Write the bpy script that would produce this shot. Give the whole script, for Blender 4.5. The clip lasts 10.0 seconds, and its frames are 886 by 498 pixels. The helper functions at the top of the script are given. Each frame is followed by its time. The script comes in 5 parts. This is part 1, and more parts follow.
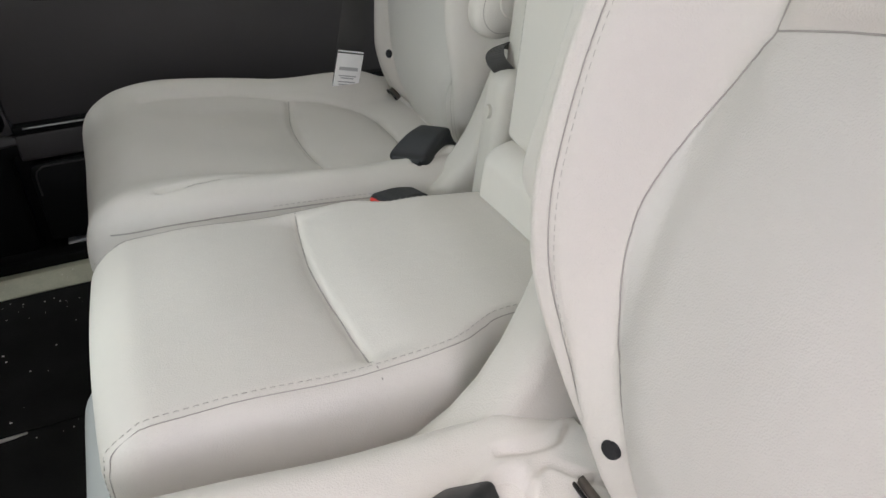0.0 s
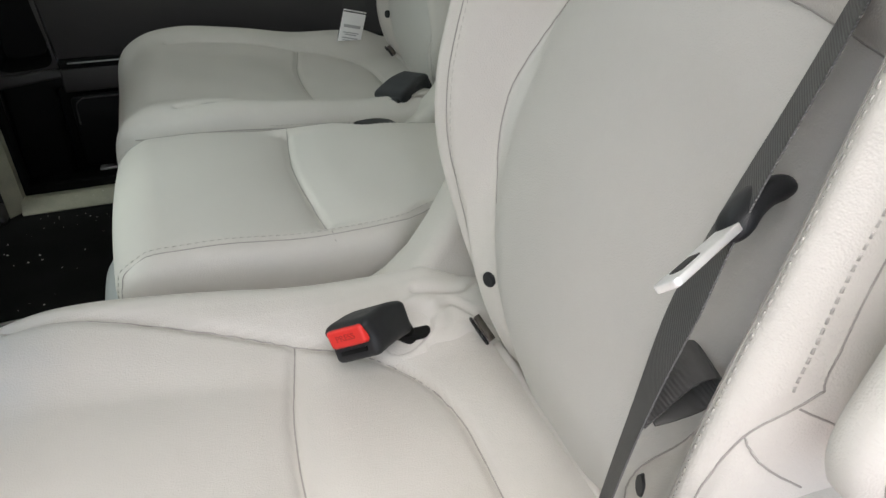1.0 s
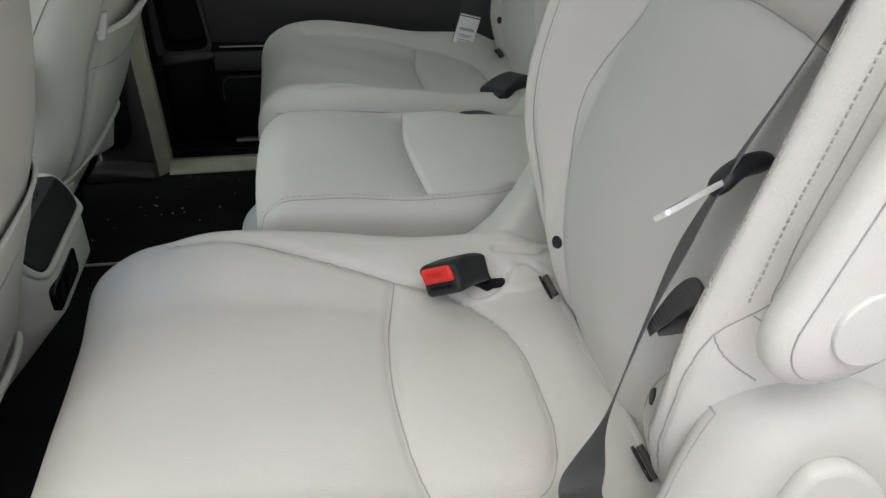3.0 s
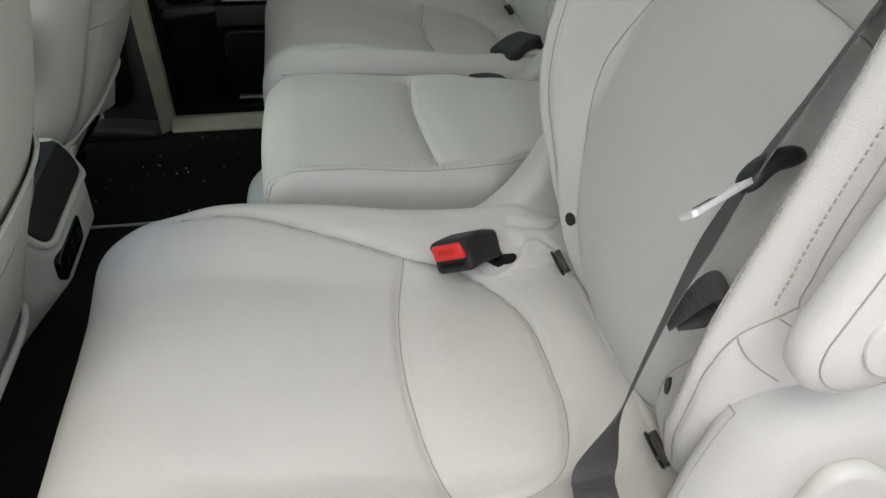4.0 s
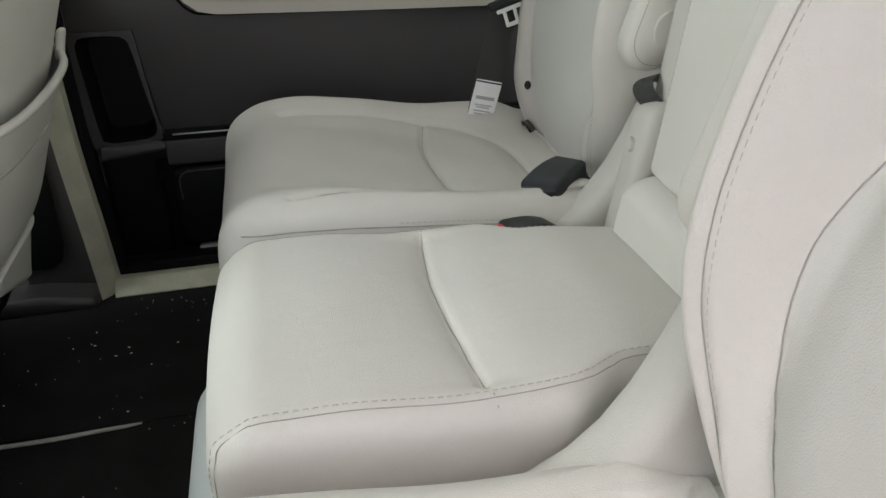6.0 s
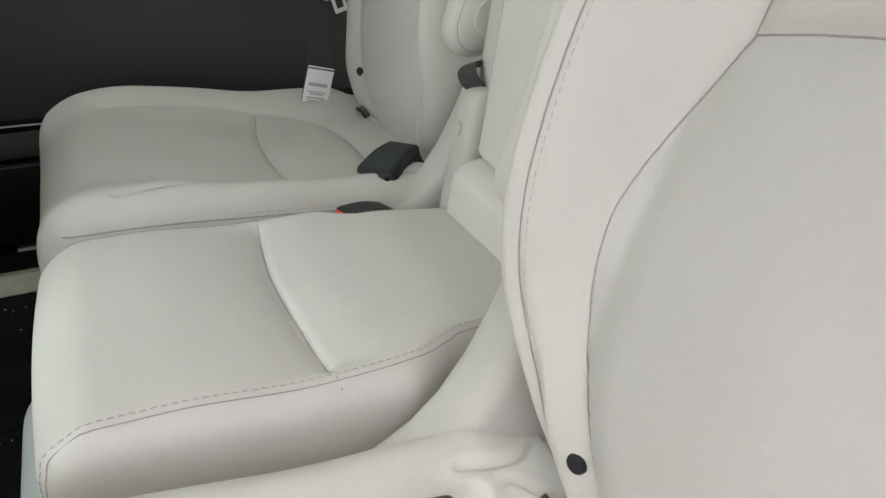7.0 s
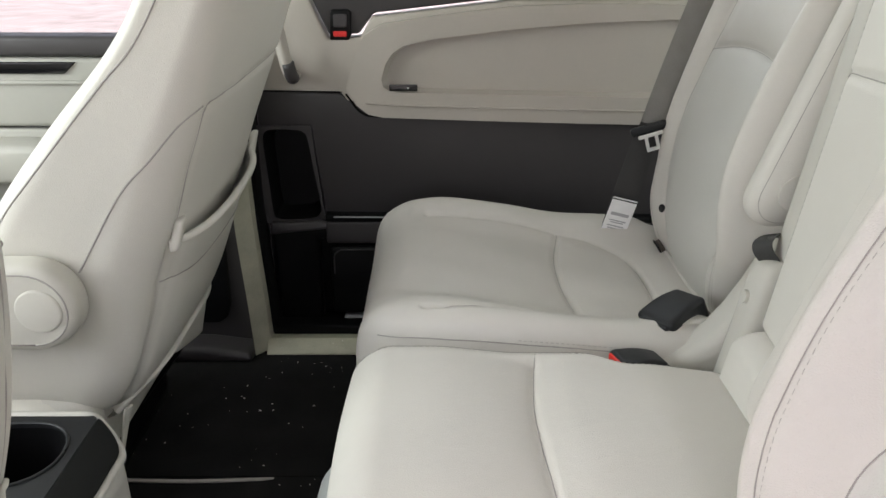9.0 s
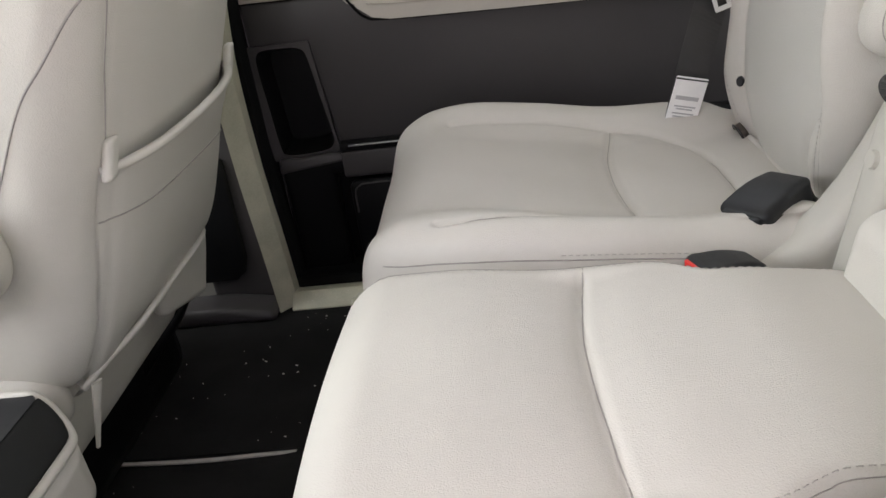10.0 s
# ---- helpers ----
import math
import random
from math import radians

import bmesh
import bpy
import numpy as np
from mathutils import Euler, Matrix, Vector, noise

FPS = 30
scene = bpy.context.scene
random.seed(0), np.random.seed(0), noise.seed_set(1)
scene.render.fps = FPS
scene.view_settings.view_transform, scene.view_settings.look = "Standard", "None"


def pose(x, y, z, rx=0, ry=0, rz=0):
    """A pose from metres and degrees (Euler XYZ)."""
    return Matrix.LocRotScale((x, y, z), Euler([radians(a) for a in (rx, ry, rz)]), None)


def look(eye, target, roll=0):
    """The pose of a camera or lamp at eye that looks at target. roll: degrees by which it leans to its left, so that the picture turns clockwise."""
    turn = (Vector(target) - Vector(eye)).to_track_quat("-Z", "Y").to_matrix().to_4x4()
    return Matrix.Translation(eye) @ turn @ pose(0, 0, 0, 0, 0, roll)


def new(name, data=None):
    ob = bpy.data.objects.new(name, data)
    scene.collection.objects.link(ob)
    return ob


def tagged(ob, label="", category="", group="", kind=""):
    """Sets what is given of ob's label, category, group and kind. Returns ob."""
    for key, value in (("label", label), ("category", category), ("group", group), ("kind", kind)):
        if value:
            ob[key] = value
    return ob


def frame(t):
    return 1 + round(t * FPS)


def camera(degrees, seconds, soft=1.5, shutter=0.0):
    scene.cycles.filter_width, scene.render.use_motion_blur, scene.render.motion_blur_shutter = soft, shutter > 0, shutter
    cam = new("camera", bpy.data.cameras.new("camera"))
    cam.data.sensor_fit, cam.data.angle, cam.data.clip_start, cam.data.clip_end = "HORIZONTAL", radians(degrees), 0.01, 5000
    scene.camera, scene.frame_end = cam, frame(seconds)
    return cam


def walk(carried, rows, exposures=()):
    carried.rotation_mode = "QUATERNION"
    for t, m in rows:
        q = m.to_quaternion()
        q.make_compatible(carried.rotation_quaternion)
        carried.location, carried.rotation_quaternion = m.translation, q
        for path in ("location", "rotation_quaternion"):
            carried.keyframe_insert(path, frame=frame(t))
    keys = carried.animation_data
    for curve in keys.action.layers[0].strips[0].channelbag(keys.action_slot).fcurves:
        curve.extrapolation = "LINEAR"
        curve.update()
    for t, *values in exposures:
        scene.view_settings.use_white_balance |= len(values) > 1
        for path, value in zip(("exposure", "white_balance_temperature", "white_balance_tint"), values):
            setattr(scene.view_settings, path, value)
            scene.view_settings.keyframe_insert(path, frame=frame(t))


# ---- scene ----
cam = camera(61.07, 10.0)
PATH = [
    (0, (-0.0985, 0.1612, 0.7590), (0.5484, 1.7426, -0.2806), -2.08),
    (0.5, (-0.0887, 0.1188, 0.7342), (0.5768, 1.6912, -0.3072), -0.79),
    (1, (-0.0953, -0.0612, 0.7576), (0.4883, 1.5381, -0.2921), 0.32),
    (1.5, (-0.1231, -0.1881, 0.7809), (0.3576, 1.4689, -0.2307), 1.70),
    (2, (-0.1311, -0.2292, 0.7777), (0.2430, 1.4721, -0.2049), 1.06),
    (3.5, (-0.1259, -0.1982, 0.8066), (0.2106, 1.4364, -0.2956), 1.72),
    (4, (-0.1308, -0.1838, 0.8126), (0.1949, 1.4173, -0.3409), 1.82),
    (4.5, (-0.1312, -0.1684, 0.8189), (0.1810, 1.4517, -0.3116), 1.47),
    (5, (-0.1315, -0.0398, 0.7761), (0.1369, 1.7522, -0.0705), -0.67),
    (5.2, (-0.1202, 0.0502, 0.7540), (0.1453, 1.9047, 0.0537), -1.24),
    (6.3, (-0.1052, 0.1963, 0.7153), (0.4232, 1.8465, -0.2835), -0.14),
    (6.5, (-0.1025, 0.2066, 0.7062), (0.5477, 1.8138, -0.2909), 0.85),
    (7, (-0.1014, 0.1652, 0.7343), (0.6561, 1.7453, -0.2297), 1.68),
    (7.5, (-0.0889, 0.0047, 0.7638), (0.6182, 1.6245, -0.1722), 1.85),
    (8, (-0.1271, -0.0572, 0.8274), (0.4569, 1.6355, -0.0635), 2.61),
    (8.5, (-0.1638, -0.0003, 0.8404), (0.2018, 1.7841, 0.0143), 1.71),
    (9, (-0.0881, 0.1327, 0.8407), (-0.0698, 1.9657, 0.0407), 0.23),
    (9.5, (-0.0488, 0.2271, 0.7779), (-0.2165, 2.0450, -0.0389), -3.61),
    (10, (-0.0287, 0.3168, 0.6934), (-0.2113, 2.0965, -0.2008), -8.23),
]
EXPOSURES = [(0.0, 1.82, 6550, 17), (0.5, 1.74, 6500, 14), (1.0, 1.45, 6500, 10), (2.0, 1.10, 6450, 7), (3.5, 1.12, 6340, 8), (4.5, 1.14, 6340, 8), (5.0, 1.46, 6570, 14), (6.5, 1.75, 6550, 13), (8.0, 1.66, 6640, 13), (9.0, 1.90, 6670, 17), (10.0, 2.12, 6720, 22)]
walk(cam, [(t, look(eye, target, roll)) for t, eye, target, roll in PATH], EXPOSURES)

# ---- light: soft daylight from an overcast sky, through the open door and the windows ----
SUN_EL, SUN_ROT = 64.0, 200.0
world = bpy.data.worlds.new("sky")
scene.world = world
world.use_nodes = True
wn = world.node_tree
sky = wn.nodes.new("ShaderNodeTexSky")
sky.sky_type = "NISHITA"
sky.sun_disc = False
sky.sun_elevation, sky.sun_rotation = radians(SUN_EL), radians(SUN_ROT)
sky.air_density, sky.dust_density, sky.ozone_density = 1.0, 3.0, 1.0
wn.nodes["Background"].inputs["Strength"].default_value = 0.120
pale = wn.nodes.new("ShaderNodeHueSaturation")
pale.inputs["Saturation"].default_value = 0.45
wn.links.new(sky.outputs["Color"], pale.inputs["Color"])
wn.links.new(pale.outputs["Color"], wn.nodes["Background"].inputs["Color"])
sun = new("sun", bpy.data.lights.new("sun", "SUN"))
sun.data.energy, sun.data.angle, sun.data.color = 0.55, radians(40), (1.0, 0.95, 0.92)
sun.matrix_world = look((0, 0, 5), (0.18, 0.50, 3.9))


def window_light(name, x, y, z, sx, sz, turn, watts):
    """Skylight in a window's opening; also used for the added rear fill."""
    lamp = new(name, bpy.data.lights.new(name, "AREA"))
    lamp.data.shape, lamp.data.size, lamp.data.size_y = "RECTANGLE", sx, sz
    lamp.data.energy, lamp.data.color = watts, (0.86, 1.0, 0.92)
    lamp.matrix_world = pose(x, y, z, *turn)
    return lamp


window_light("far_window_light", 0.1, 1.62, 0.98, 1.2, 0.4, (-78, 0, 0), 0.5)
window_light("windscreen_light", -1.75, 0.785, 1.0, 1.3, 0.5, (80, 0, -90), 7.0)
# fill added at the unseen rear, to brighten the front seats' backs
window_light("rear_fill_light", 1.88, 0.785, 0.98, 1.3, 0.4, (80, 0, 90), 4)

# ---- materials ----


def material(name, color, rough=0.5, metal=0.0, grain=0.0, grain_scale=600.0, blotch=0.06, blotch_scale=9.0, fine="noise", coat=0.0, spec=0.5):
    """Principled surface with fine relief and two scales of colour variation."""
    m = bpy.data.materials.new(name)
    m.use_nodes = True
    t = m.node_tree
    b = t.nodes["Principled BSDF"]
    b.inputs["Roughness"].default_value, b.inputs["Metallic"].default_value = rough, metal
    b.inputs["Specular IOR Level"].default_value = spec
    b.inputs["Coat Weight"].default_value = coat
    co = t.nodes.new("ShaderNodeTexCoord")
    big = t.nodes.new("ShaderNodeTexNoise")
    big.inputs["Scale"].default_value, big.inputs["Detail"].default_value = blotch_scale, 4
    small = t.nodes.new("ShaderNodeTexNoise")
    small.inputs["Scale"].default_value, small.inputs["Detail"].default_value = blotch_scale * 14, 3
    for n in (big, small):
        t.links.new(co.outputs["Object"], n.inputs["Vector"])
    mix = t.nodes.new("ShaderNodeMath")
    mix.operation = "MULTIPLY_ADD"
    mix.inputs[1].default_value = 0.45
    t.links.new(small.outputs["Fac"], mix.inputs[0])
    t.links.new(big.outputs["Fac"], mix.inputs[2])
    ramp = t.nodes.new("ShaderNodeMapRange")
    ramp.inputs["From Min"].default_value, ramp.inputs["From Max"].default_value = 0.45, 1.0
    ramp.inputs["To Min"].default_value, ramp.inputs["To Max"].default_value = 1 - blotch, 1 + blotch
    t.links.new(mix.outputs[0], ramp.inputs["Value"])
    tint = t.nodes.new("ShaderNodeVectorMath")
    tint.operation = "SCALE"
    tint.inputs[0].default_value = color
    t.links.new(ramp.outputs[0], tint.inputs["Scale"])
    t.links.new(tint.outputs[0], b.inputs["Base Color"])
    rr = t.nodes.new("ShaderNodeMapRange")
    rr.inputs["To Min"].default_value, rr.inputs["To Max"].default_value = rough - 0.06, rough + 0.08
    t.links.new(small.outputs["Fac"], rr.inputs["Value"])
    t.links.new(rr.outputs[0], b.inputs["Roughness"])
    if grain:
        if fine == "pebble":
            g = t.nodes.new("ShaderNodeTexVoronoi")
            g.feature = "SMOOTH_F1"
            out = g.outputs["Distance"]
        else:
            g = t.nodes.new("ShaderNodeTexNoise")
            g.inputs["Detail"].default_value = 4
            out = g.outputs["Fac"]
        g.inputs["Scale"].default_value = grain_scale
        t.links.new(co.outputs["Object"], g.inputs["Vector"])
        bump = t.nodes.new("ShaderNodeBump")
        bump.inputs["Strength"].default_value, bump.inputs["Distance"].default_value = grain, 0.0012
        t.links.new(out, bump.inputs["Height"])
        t.links.new(bump.outputs[0], b.inputs["Normal"])
        if fine == "pebble":
            soft = t.nodes.new("ShaderNodeTexNoise")
            soft.inputs["Scale"].default_value, soft.inputs["Detail"].default_value = 26, 2.5
            soft.inputs["Distortion"].default_value = 0.6
            t.links.new(co.outputs["Object"], soft.inputs["Vector"])
            wave = t.nodes.new("ShaderNodeBump")
            wave.inputs["Strength"].default_value, wave.inputs["Distance"].default_value = 0.12, 0.006
            t.links.new(soft.outputs["Fac"], wave.inputs["Height"])
            t.links.new(wave.outputs[0], bump.inputs["Normal"])
    return m


def stained(base, name, centre, reach, tint, amount):
    """A copy of a leather with a faint rubbed-off dye stain of its own shape."""
    m = base.copy()
    m.name = name
    t = m.node_tree
    b = t.nodes["Principled BSDF"]
    old = b.inputs["Base Color"].links[0].from_socket
    co = t.nodes.new("ShaderNodeTexCoord")
    mp = t.nodes.new("ShaderNodeMapping")
    mp.vector_type = "TEXTURE"
    mp.inputs["Location"].default_value, mp.inputs["Scale"].default_value = centre, reach
    ball = t.nodes.new("ShaderNodeTexGradient")
    ball.gradient_type = "SPHERICAL"
    t.links.new(co.outputs["Object"], mp.inputs["Vector"])
    t.links.new(mp.outputs[0], ball.inputs["Vector"])
    patch = t.nodes.new("ShaderNodeTexNoise")
    patch.inputs["Scale"].default_value = 30
    t.links.new(co.outputs["Object"], patch.inputs["Vector"])
    fac = t.nodes.new("ShaderNodeMath")
    fac.operation = "MULTIPLY"
    t.links.new(ball.outputs["Fac"], fac.inputs[0])
    t.links.new(patch.outputs["Fac"], fac.inputs[1])
    amt = t.nodes.new("ShaderNodeMath")
    amt.operation = "MULTIPLY"
    amt.inputs[1].default_value = amount
    t.links.new(fac.outputs[0], amt.inputs[0])
    mix = t.nodes.new("ShaderNodeMix")
    mix.data_type = "RGBA"
    mix.inputs[7].default_value = tint
    t.links.new(amt.outputs[0], mix.inputs[0])
    t.links.new(old, mix.inputs[6])
    t.links.new(mix.outputs[2], b.inputs["Base Color"])
    return m


def panel_sheen(base, name, tint):
    """A copy of a leather whose sewn-in panel, marked on the mesh, is tinted cooler and darker to paint its sky sheen.
    """
    m = base.copy()
    m.name = name
    t = m.node_tree
    b = t.nodes["Principled BSDF"]
    old = b.inputs["Base Color"].links[0].from_socket
    mark = t.nodes.new("ShaderNodeAttribute")
    mark.attribute_name = "panel"
    step = t.nodes.new("ShaderNodeMapRange")
    step.inputs["From Min"].default_value, step.inputs["From Max"].default_value = -0.0006, 0.0006
    t.links.new(mark.outputs["Fac"], step.inputs["Value"])
    mix = t.nodes.new("ShaderNodeMix")
    mix.data_type, mix.blend_type = "RGBA", "MULTIPLY"
    mix.inputs[7].default_value = tint
    t.links.new(step.outputs[0], mix.inputs[0])
    t.links.new(old, mix.inputs[6])
    t.links.new(mix.outputs[2], b.inputs["Base Color"])
    return m


def webbing(name, color):
    """Woven belt: fine ribs across the strap."""
    m = material(name, color, 0.55, grain=0.0, blotch=0.1, blotch_scale=30)
    t = m.node_tree
    co = t.nodes.new("ShaderNodeTexCoord")
    w = t.nodes.new("ShaderNodeTexWave")
    w.inputs["Scale"].default_value = 180
    w.bands_direction = "Z"
    w.inputs["Distortion"].default_value = 0.4
    t.links.new(co.outputs["Object"], w.inputs["Vector"])
    bump = t.nodes.new("ShaderNodeBump")
    bump.inputs["Strength"].default_value, bump.inputs["Distance"].default_value = 0.5, 0.0008
    t.links.new(w.outputs["Fac"], bump.inputs["Height"])
    t.links.new(bump.outputs[0], t.nodes["Principled BSDF"].inputs["Normal"])
    return m


LEATHER = material("leather", (0.61, 0.585, 0.543), 0.48, grain=0.28, grain_scale=950, fine="pebble", blotch=0.025)
LEATHER_F = material("leather_front", (0.585, 0.565, 0.51), 0.48, grain=0.26, grain_scale=900, fine="pebble", blotch=0.03)
LEATHER_DYED = stained(LEATHER, "leather_dyed", (-0.34, 0.53, 0.34), (0.13, 0.16, 0.12), (0.42, 0.50, 0.58, 1), 1.15)
# same hide; the cool tint stands in for skylight reflected by the panel
LEATHER_BACK = panel_sheen(LEATHER, "leather_panel_sheen", (0.935, 0.957, 0.968, 1))
SEAM = material("seam_thread", (0.37, 0.35, 0.325), 0.8, blotch=0.1, blotch_scale=200)
STITCH = material("stitch_thread", (0.45, 0.43, 0.40), 0.75, blotch=0.1, blotch_scale=300)
PLASTIC = material("beige_plastic", (0.52, 0.50, 0.459), 0.52, grain=0.4, grain_scale=700, blotch=0.03)
PLASTIC_D = material("door_beige", (0.44, 0.405, 0.36), 0.5, grain=0.15, grain_scale=1300, blotch=0.03)
GREYBASE = material("grey_plastic", (0.36, 0.37, 0.37), 0.5, grain=0.1, grain_scale=1200, blotch=0.04)
DOOR_F = material("front_door_lining", (0.34, 0.335, 0.30), 0.5, grain=0.15, grain_scale=1300, blotch=0.03)
DARK = material("dark_door_plastic", (0.040, 0.036, 0.037), 0.45, grain=0.15, grain_scale=1200, blotch=0.08)
# real black plastic, and the colour that darkens the insides of hollows
BLACK = material("black_plastic_and_shade", (0.005, 0.005, 0.0055), 0.40, grain=0.1, grain_scale=1000, blotch=0.1, spec=0.15)
TOPDARK = material("console_top", (0.008, 0.0085, 0.0085), 0.5, grain=0.15, grain_scale=1100, blotch=0.1, spec=0.3)
GLOSS = material("gloss_black", (0.006, 0.006, 0.007), 0.12, blotch=0.05)
BUCKLE = material("buckle_plastic", (0.015, 0.016, 0.018), 0.46, grain=0.18, grain_scale=1100, blotch=0.1, spec=0.32)
ANCHOR = material("anchor_bracket", (0.075, 0.062, 0.05), 0.5, blotch=0.25, blotch_scale=90)
RED = material("red_button", (0.72, 0.028, 0.022), 0.38, blotch=0.03, blotch_scale=60)
RED_D = material("red_lettering", (0.42, 0.014, 0.012), 0.5, blotch=0.03)
CARPET = material("floor_carpet", (0.0175, 0.0172, 0.0168), 0.95, grain=0.9, grain_scale=900, blotch=0.25, blotch_scale=14, spec=0.1)
STRIP = material("floor_strip", (0.42, 0.40, 0.37), 0.6, blotch=0.1, blotch_scale=60)
SILL = material("sill_paint", (0.44, 0.43, 0.33), 0.4, blotch=0.16, blotch_scale=22)
CRUMB = material("crumbs", (0.70, 0.68, 0.64), 0.8, blotch=0.2, blotch_scale=400)
STEEL = material("steel", (0.92, 0.92, 0.91), 0.42, 0.75, blotch=0.06, blotch_scale=120)
TAG = material("paper_tag", (0.94, 0.94, 0.93), 0.6, blotch=0.03, blotch_scale=60)
INK = material("print_ink", (0.48, 0.48, 0.49), 0.7, blotch=0.05)
BELT = webbing("dark_webbing", (0.075, 0.074, 0.073))
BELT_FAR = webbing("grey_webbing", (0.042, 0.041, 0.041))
# lighter copy of the far belt's webbing, with the light on it coloured in
BELT_LIT = webbing("lit_grey_webbing", (0.26, 0.25, 0.235))
BELT_PULL = webbing("black_webbing", (0.03, 0.029, 0.028))
LINER = material("roof_liner", (0.62, 0.63, 0.59), 0.9, grain=0.4, grain_scale=500, blotch=0.04)
PAVING = material("concrete", (0.42, 0.36, 0.34), 0.9, grain=0.8, grain_scale=120, blotch=0.25, blotch_scale=3)
SILVER = material("silver_trim", (0.5, 0.5, 0.5), 0.3, 0.9, blotch=0.05)
RUBBER = material("rubber_seal", (0.006, 0.006, 0.006), 0.8, blotch=0.1, spec=0.1)
GLASS = bpy.data.materials.new("window_glass")
GLASS.use_nodes = True
GLASS.node_tree.nodes["Principled BSDF"].inputs["Transmission Weight"].default_value = 1.0
GLASS.node_tree.nodes["Principled BSDF"].inputs["Roughness"].default_value = 0.0
GLASS.node_tree.nodes["Principled BSDF"].inputs["IOR"].default_value = 1.1

# ---- building tools ----
from mathutils.bvhtree import BVHTree


def mesh_part(name, verts, faces, mat, parent=None, label="", smooth=True, flip=False):
    me = bpy.data.meshes.new(name)
    faces = [tuple(reversed(f)) for f in faces] if flip else [tuple(f) for f in faces]
    me.from_pydata([tuple(map(float, v)) for v in verts], [], faces)
    me.materials.append(mat)
    if smooth:
        me.polygons.foreach_set("use_smooth", [True] * len(me.polygons))
    me.update()
    ob = new(name, me)
    if parent:
        ob.parent = parent
    return tagged(ob, label)


def part(name, bm, mat, parent=None, label="", smooth=True):
    """Links a bmesh as one mesh object under a thing or a part."""
    bmesh.ops.recalc_face_normals(bm, faces=bm.faces)
    me = bpy.data.meshes.new(name)
    bm.to_mesh(me)
    bm.free()
    me.materials.append(mat)
    if smooth:
        me.polygons.foreach_set("use_smooth", [True] * len(me.polygons))
        me.set_sharp_from_angle(angle=radians(50))
    ob = new(name, me)
    if parent:
        ob.parent = parent
    return tagged(ob, label)


def thing(name, place, label, category, group="", kind=""):
    ob = new(name)
    ob.location = place
    ob.empty_display_size = 0.05
    ob["base"] = 1
    return tagged(ob, label, category, group, kind)


def settle(root):
    """Moves the parts, built in world places, under their root's place."""
    off = Matrix.Translation(-root.location)
    for child in root.children:
        child.matrix_basis = off @ child.matrix_basis


def curve_pts(pts, n=40):
    """A smooth line through the points."""
    p = np.array(pts, float)
    p = np.vstack([2 * p[0] - p[1], p, 2 * p[-1] - p[-2]])
    out = []
    per = max(2, n // (len(p) - 3))
    for k in range(1, len(p) - 2):
        for u in np.linspace(0, 1, per, endpoint=False):
            a, b, c, d = p[k - 1], p[k], p[k + 1], p[k + 2]
            out.append(0.5 * (2 * b + (c - a) * u + (2 * a - 5 * b + 4 * c - d) * u * u + (3 * b - a - 3 * c + d) * u ** 3))
    out.append(p[-2])
    return np.array(out)


def smooth(a, b, x):
    t = np.clip((x - a) / (b - a), 0, 1)
    return t * t * (3 - 2 * t)


def profile(x, xs, ys):
    """Interpolates softly through the given stations."""
    xs, ys = np.array(xs, float), np.array(ys, float)
    k = np.clip(np.searchsorted(xs, x) - 1, 0, len(xs) - 2)
    m = np.gradient(ys, xs)
    h = xs[k + 1] - xs[k]
    t = np.clip((x - xs[k]) / h, 0, 1)
    return (2 * t ** 3 - 3 * t ** 2 + 1) * ys[k] + (t ** 3 - 2 * t ** 2 + t) * h * m[k] + (-2 * t ** 3 + 3 * t ** 2) * ys[k + 1] + (t ** 3 - t ** 2) * h * m[k + 1]


def soft_box(lo, hi, r, step):
    """Vertices and quads of a box with rounded edges on an even grid."""
    lo, hi, r = np.array(lo, float), np.array(hi, float), np.array(r, float) * np.ones(3)
    n = np.maximum(3, np.ceil((hi - lo) / step).astype(int))
    code = lambda ijk: (ijk[..., 0] * (n[1] + 1) + ijk[..., 1]) * (n[2] + 1) + ijk[..., 2]
    quads = []
    for ax in range(3):
        a, b = (ax + 1) % 3, (ax + 2) % 3
        ia, ib = np.meshgrid(np.arange(n[a]), np.arange(n[b]), indexing="ij")
        for side in (0, 1):
            base = np.zeros(ia.shape + (3,), int)
            base[..., ax], base[..., a], base[..., b] = side * n[ax], ia, ib
            ea, eb = np.eye(3, dtype=int)[a], np.eye(3, dtype=int)[b]
            q = np.stack([code(base), code(base + ea), code(base + ea + eb), code(base + eb)], -1).reshape(-1, 4)
            quads.append(q if side else q[:, ::-1])
    quads = np.concatenate(quads)
    used, back = np.unique(quads, return_inverse=True)
    quads = back.reshape(-1, 4)
    ijk = np.stack([used // ((n[1] + 1) * (n[2] + 1)), used // (n[2] + 1) % (n[1] + 1), used % (n[2] + 1)], -1)
    q = lo + (hi - lo) * ijk / n
    r = np.minimum(r, (hi - lo) / 2 - 1e-4)
    core = np.clip(q, lo + r, hi - r)
    d = (q - core) / r
    size = np.linalg.norm(d, axis=1, keepdims=True)
    return core + r * d / np.maximum(size, 1e-9) * np.minimum(1, size + (size > 1e-6)), quads


def line_gap(p, lines):
    """Distance of points in a plane from the nearest of some lines."""
    best = np.full(len(p), 9.0)
    for line in lines:
        a, b = line[:-1], line[1:]
        for s, e in zip(a, b):
            d = e - s
            t = np.clip(((p - s) @ d) / max(d @ d, 1e-12), 0, 1)
            best = np.minimum(best, np.linalg.norm(p - s - t[:, None] * d, axis=1))
    return best


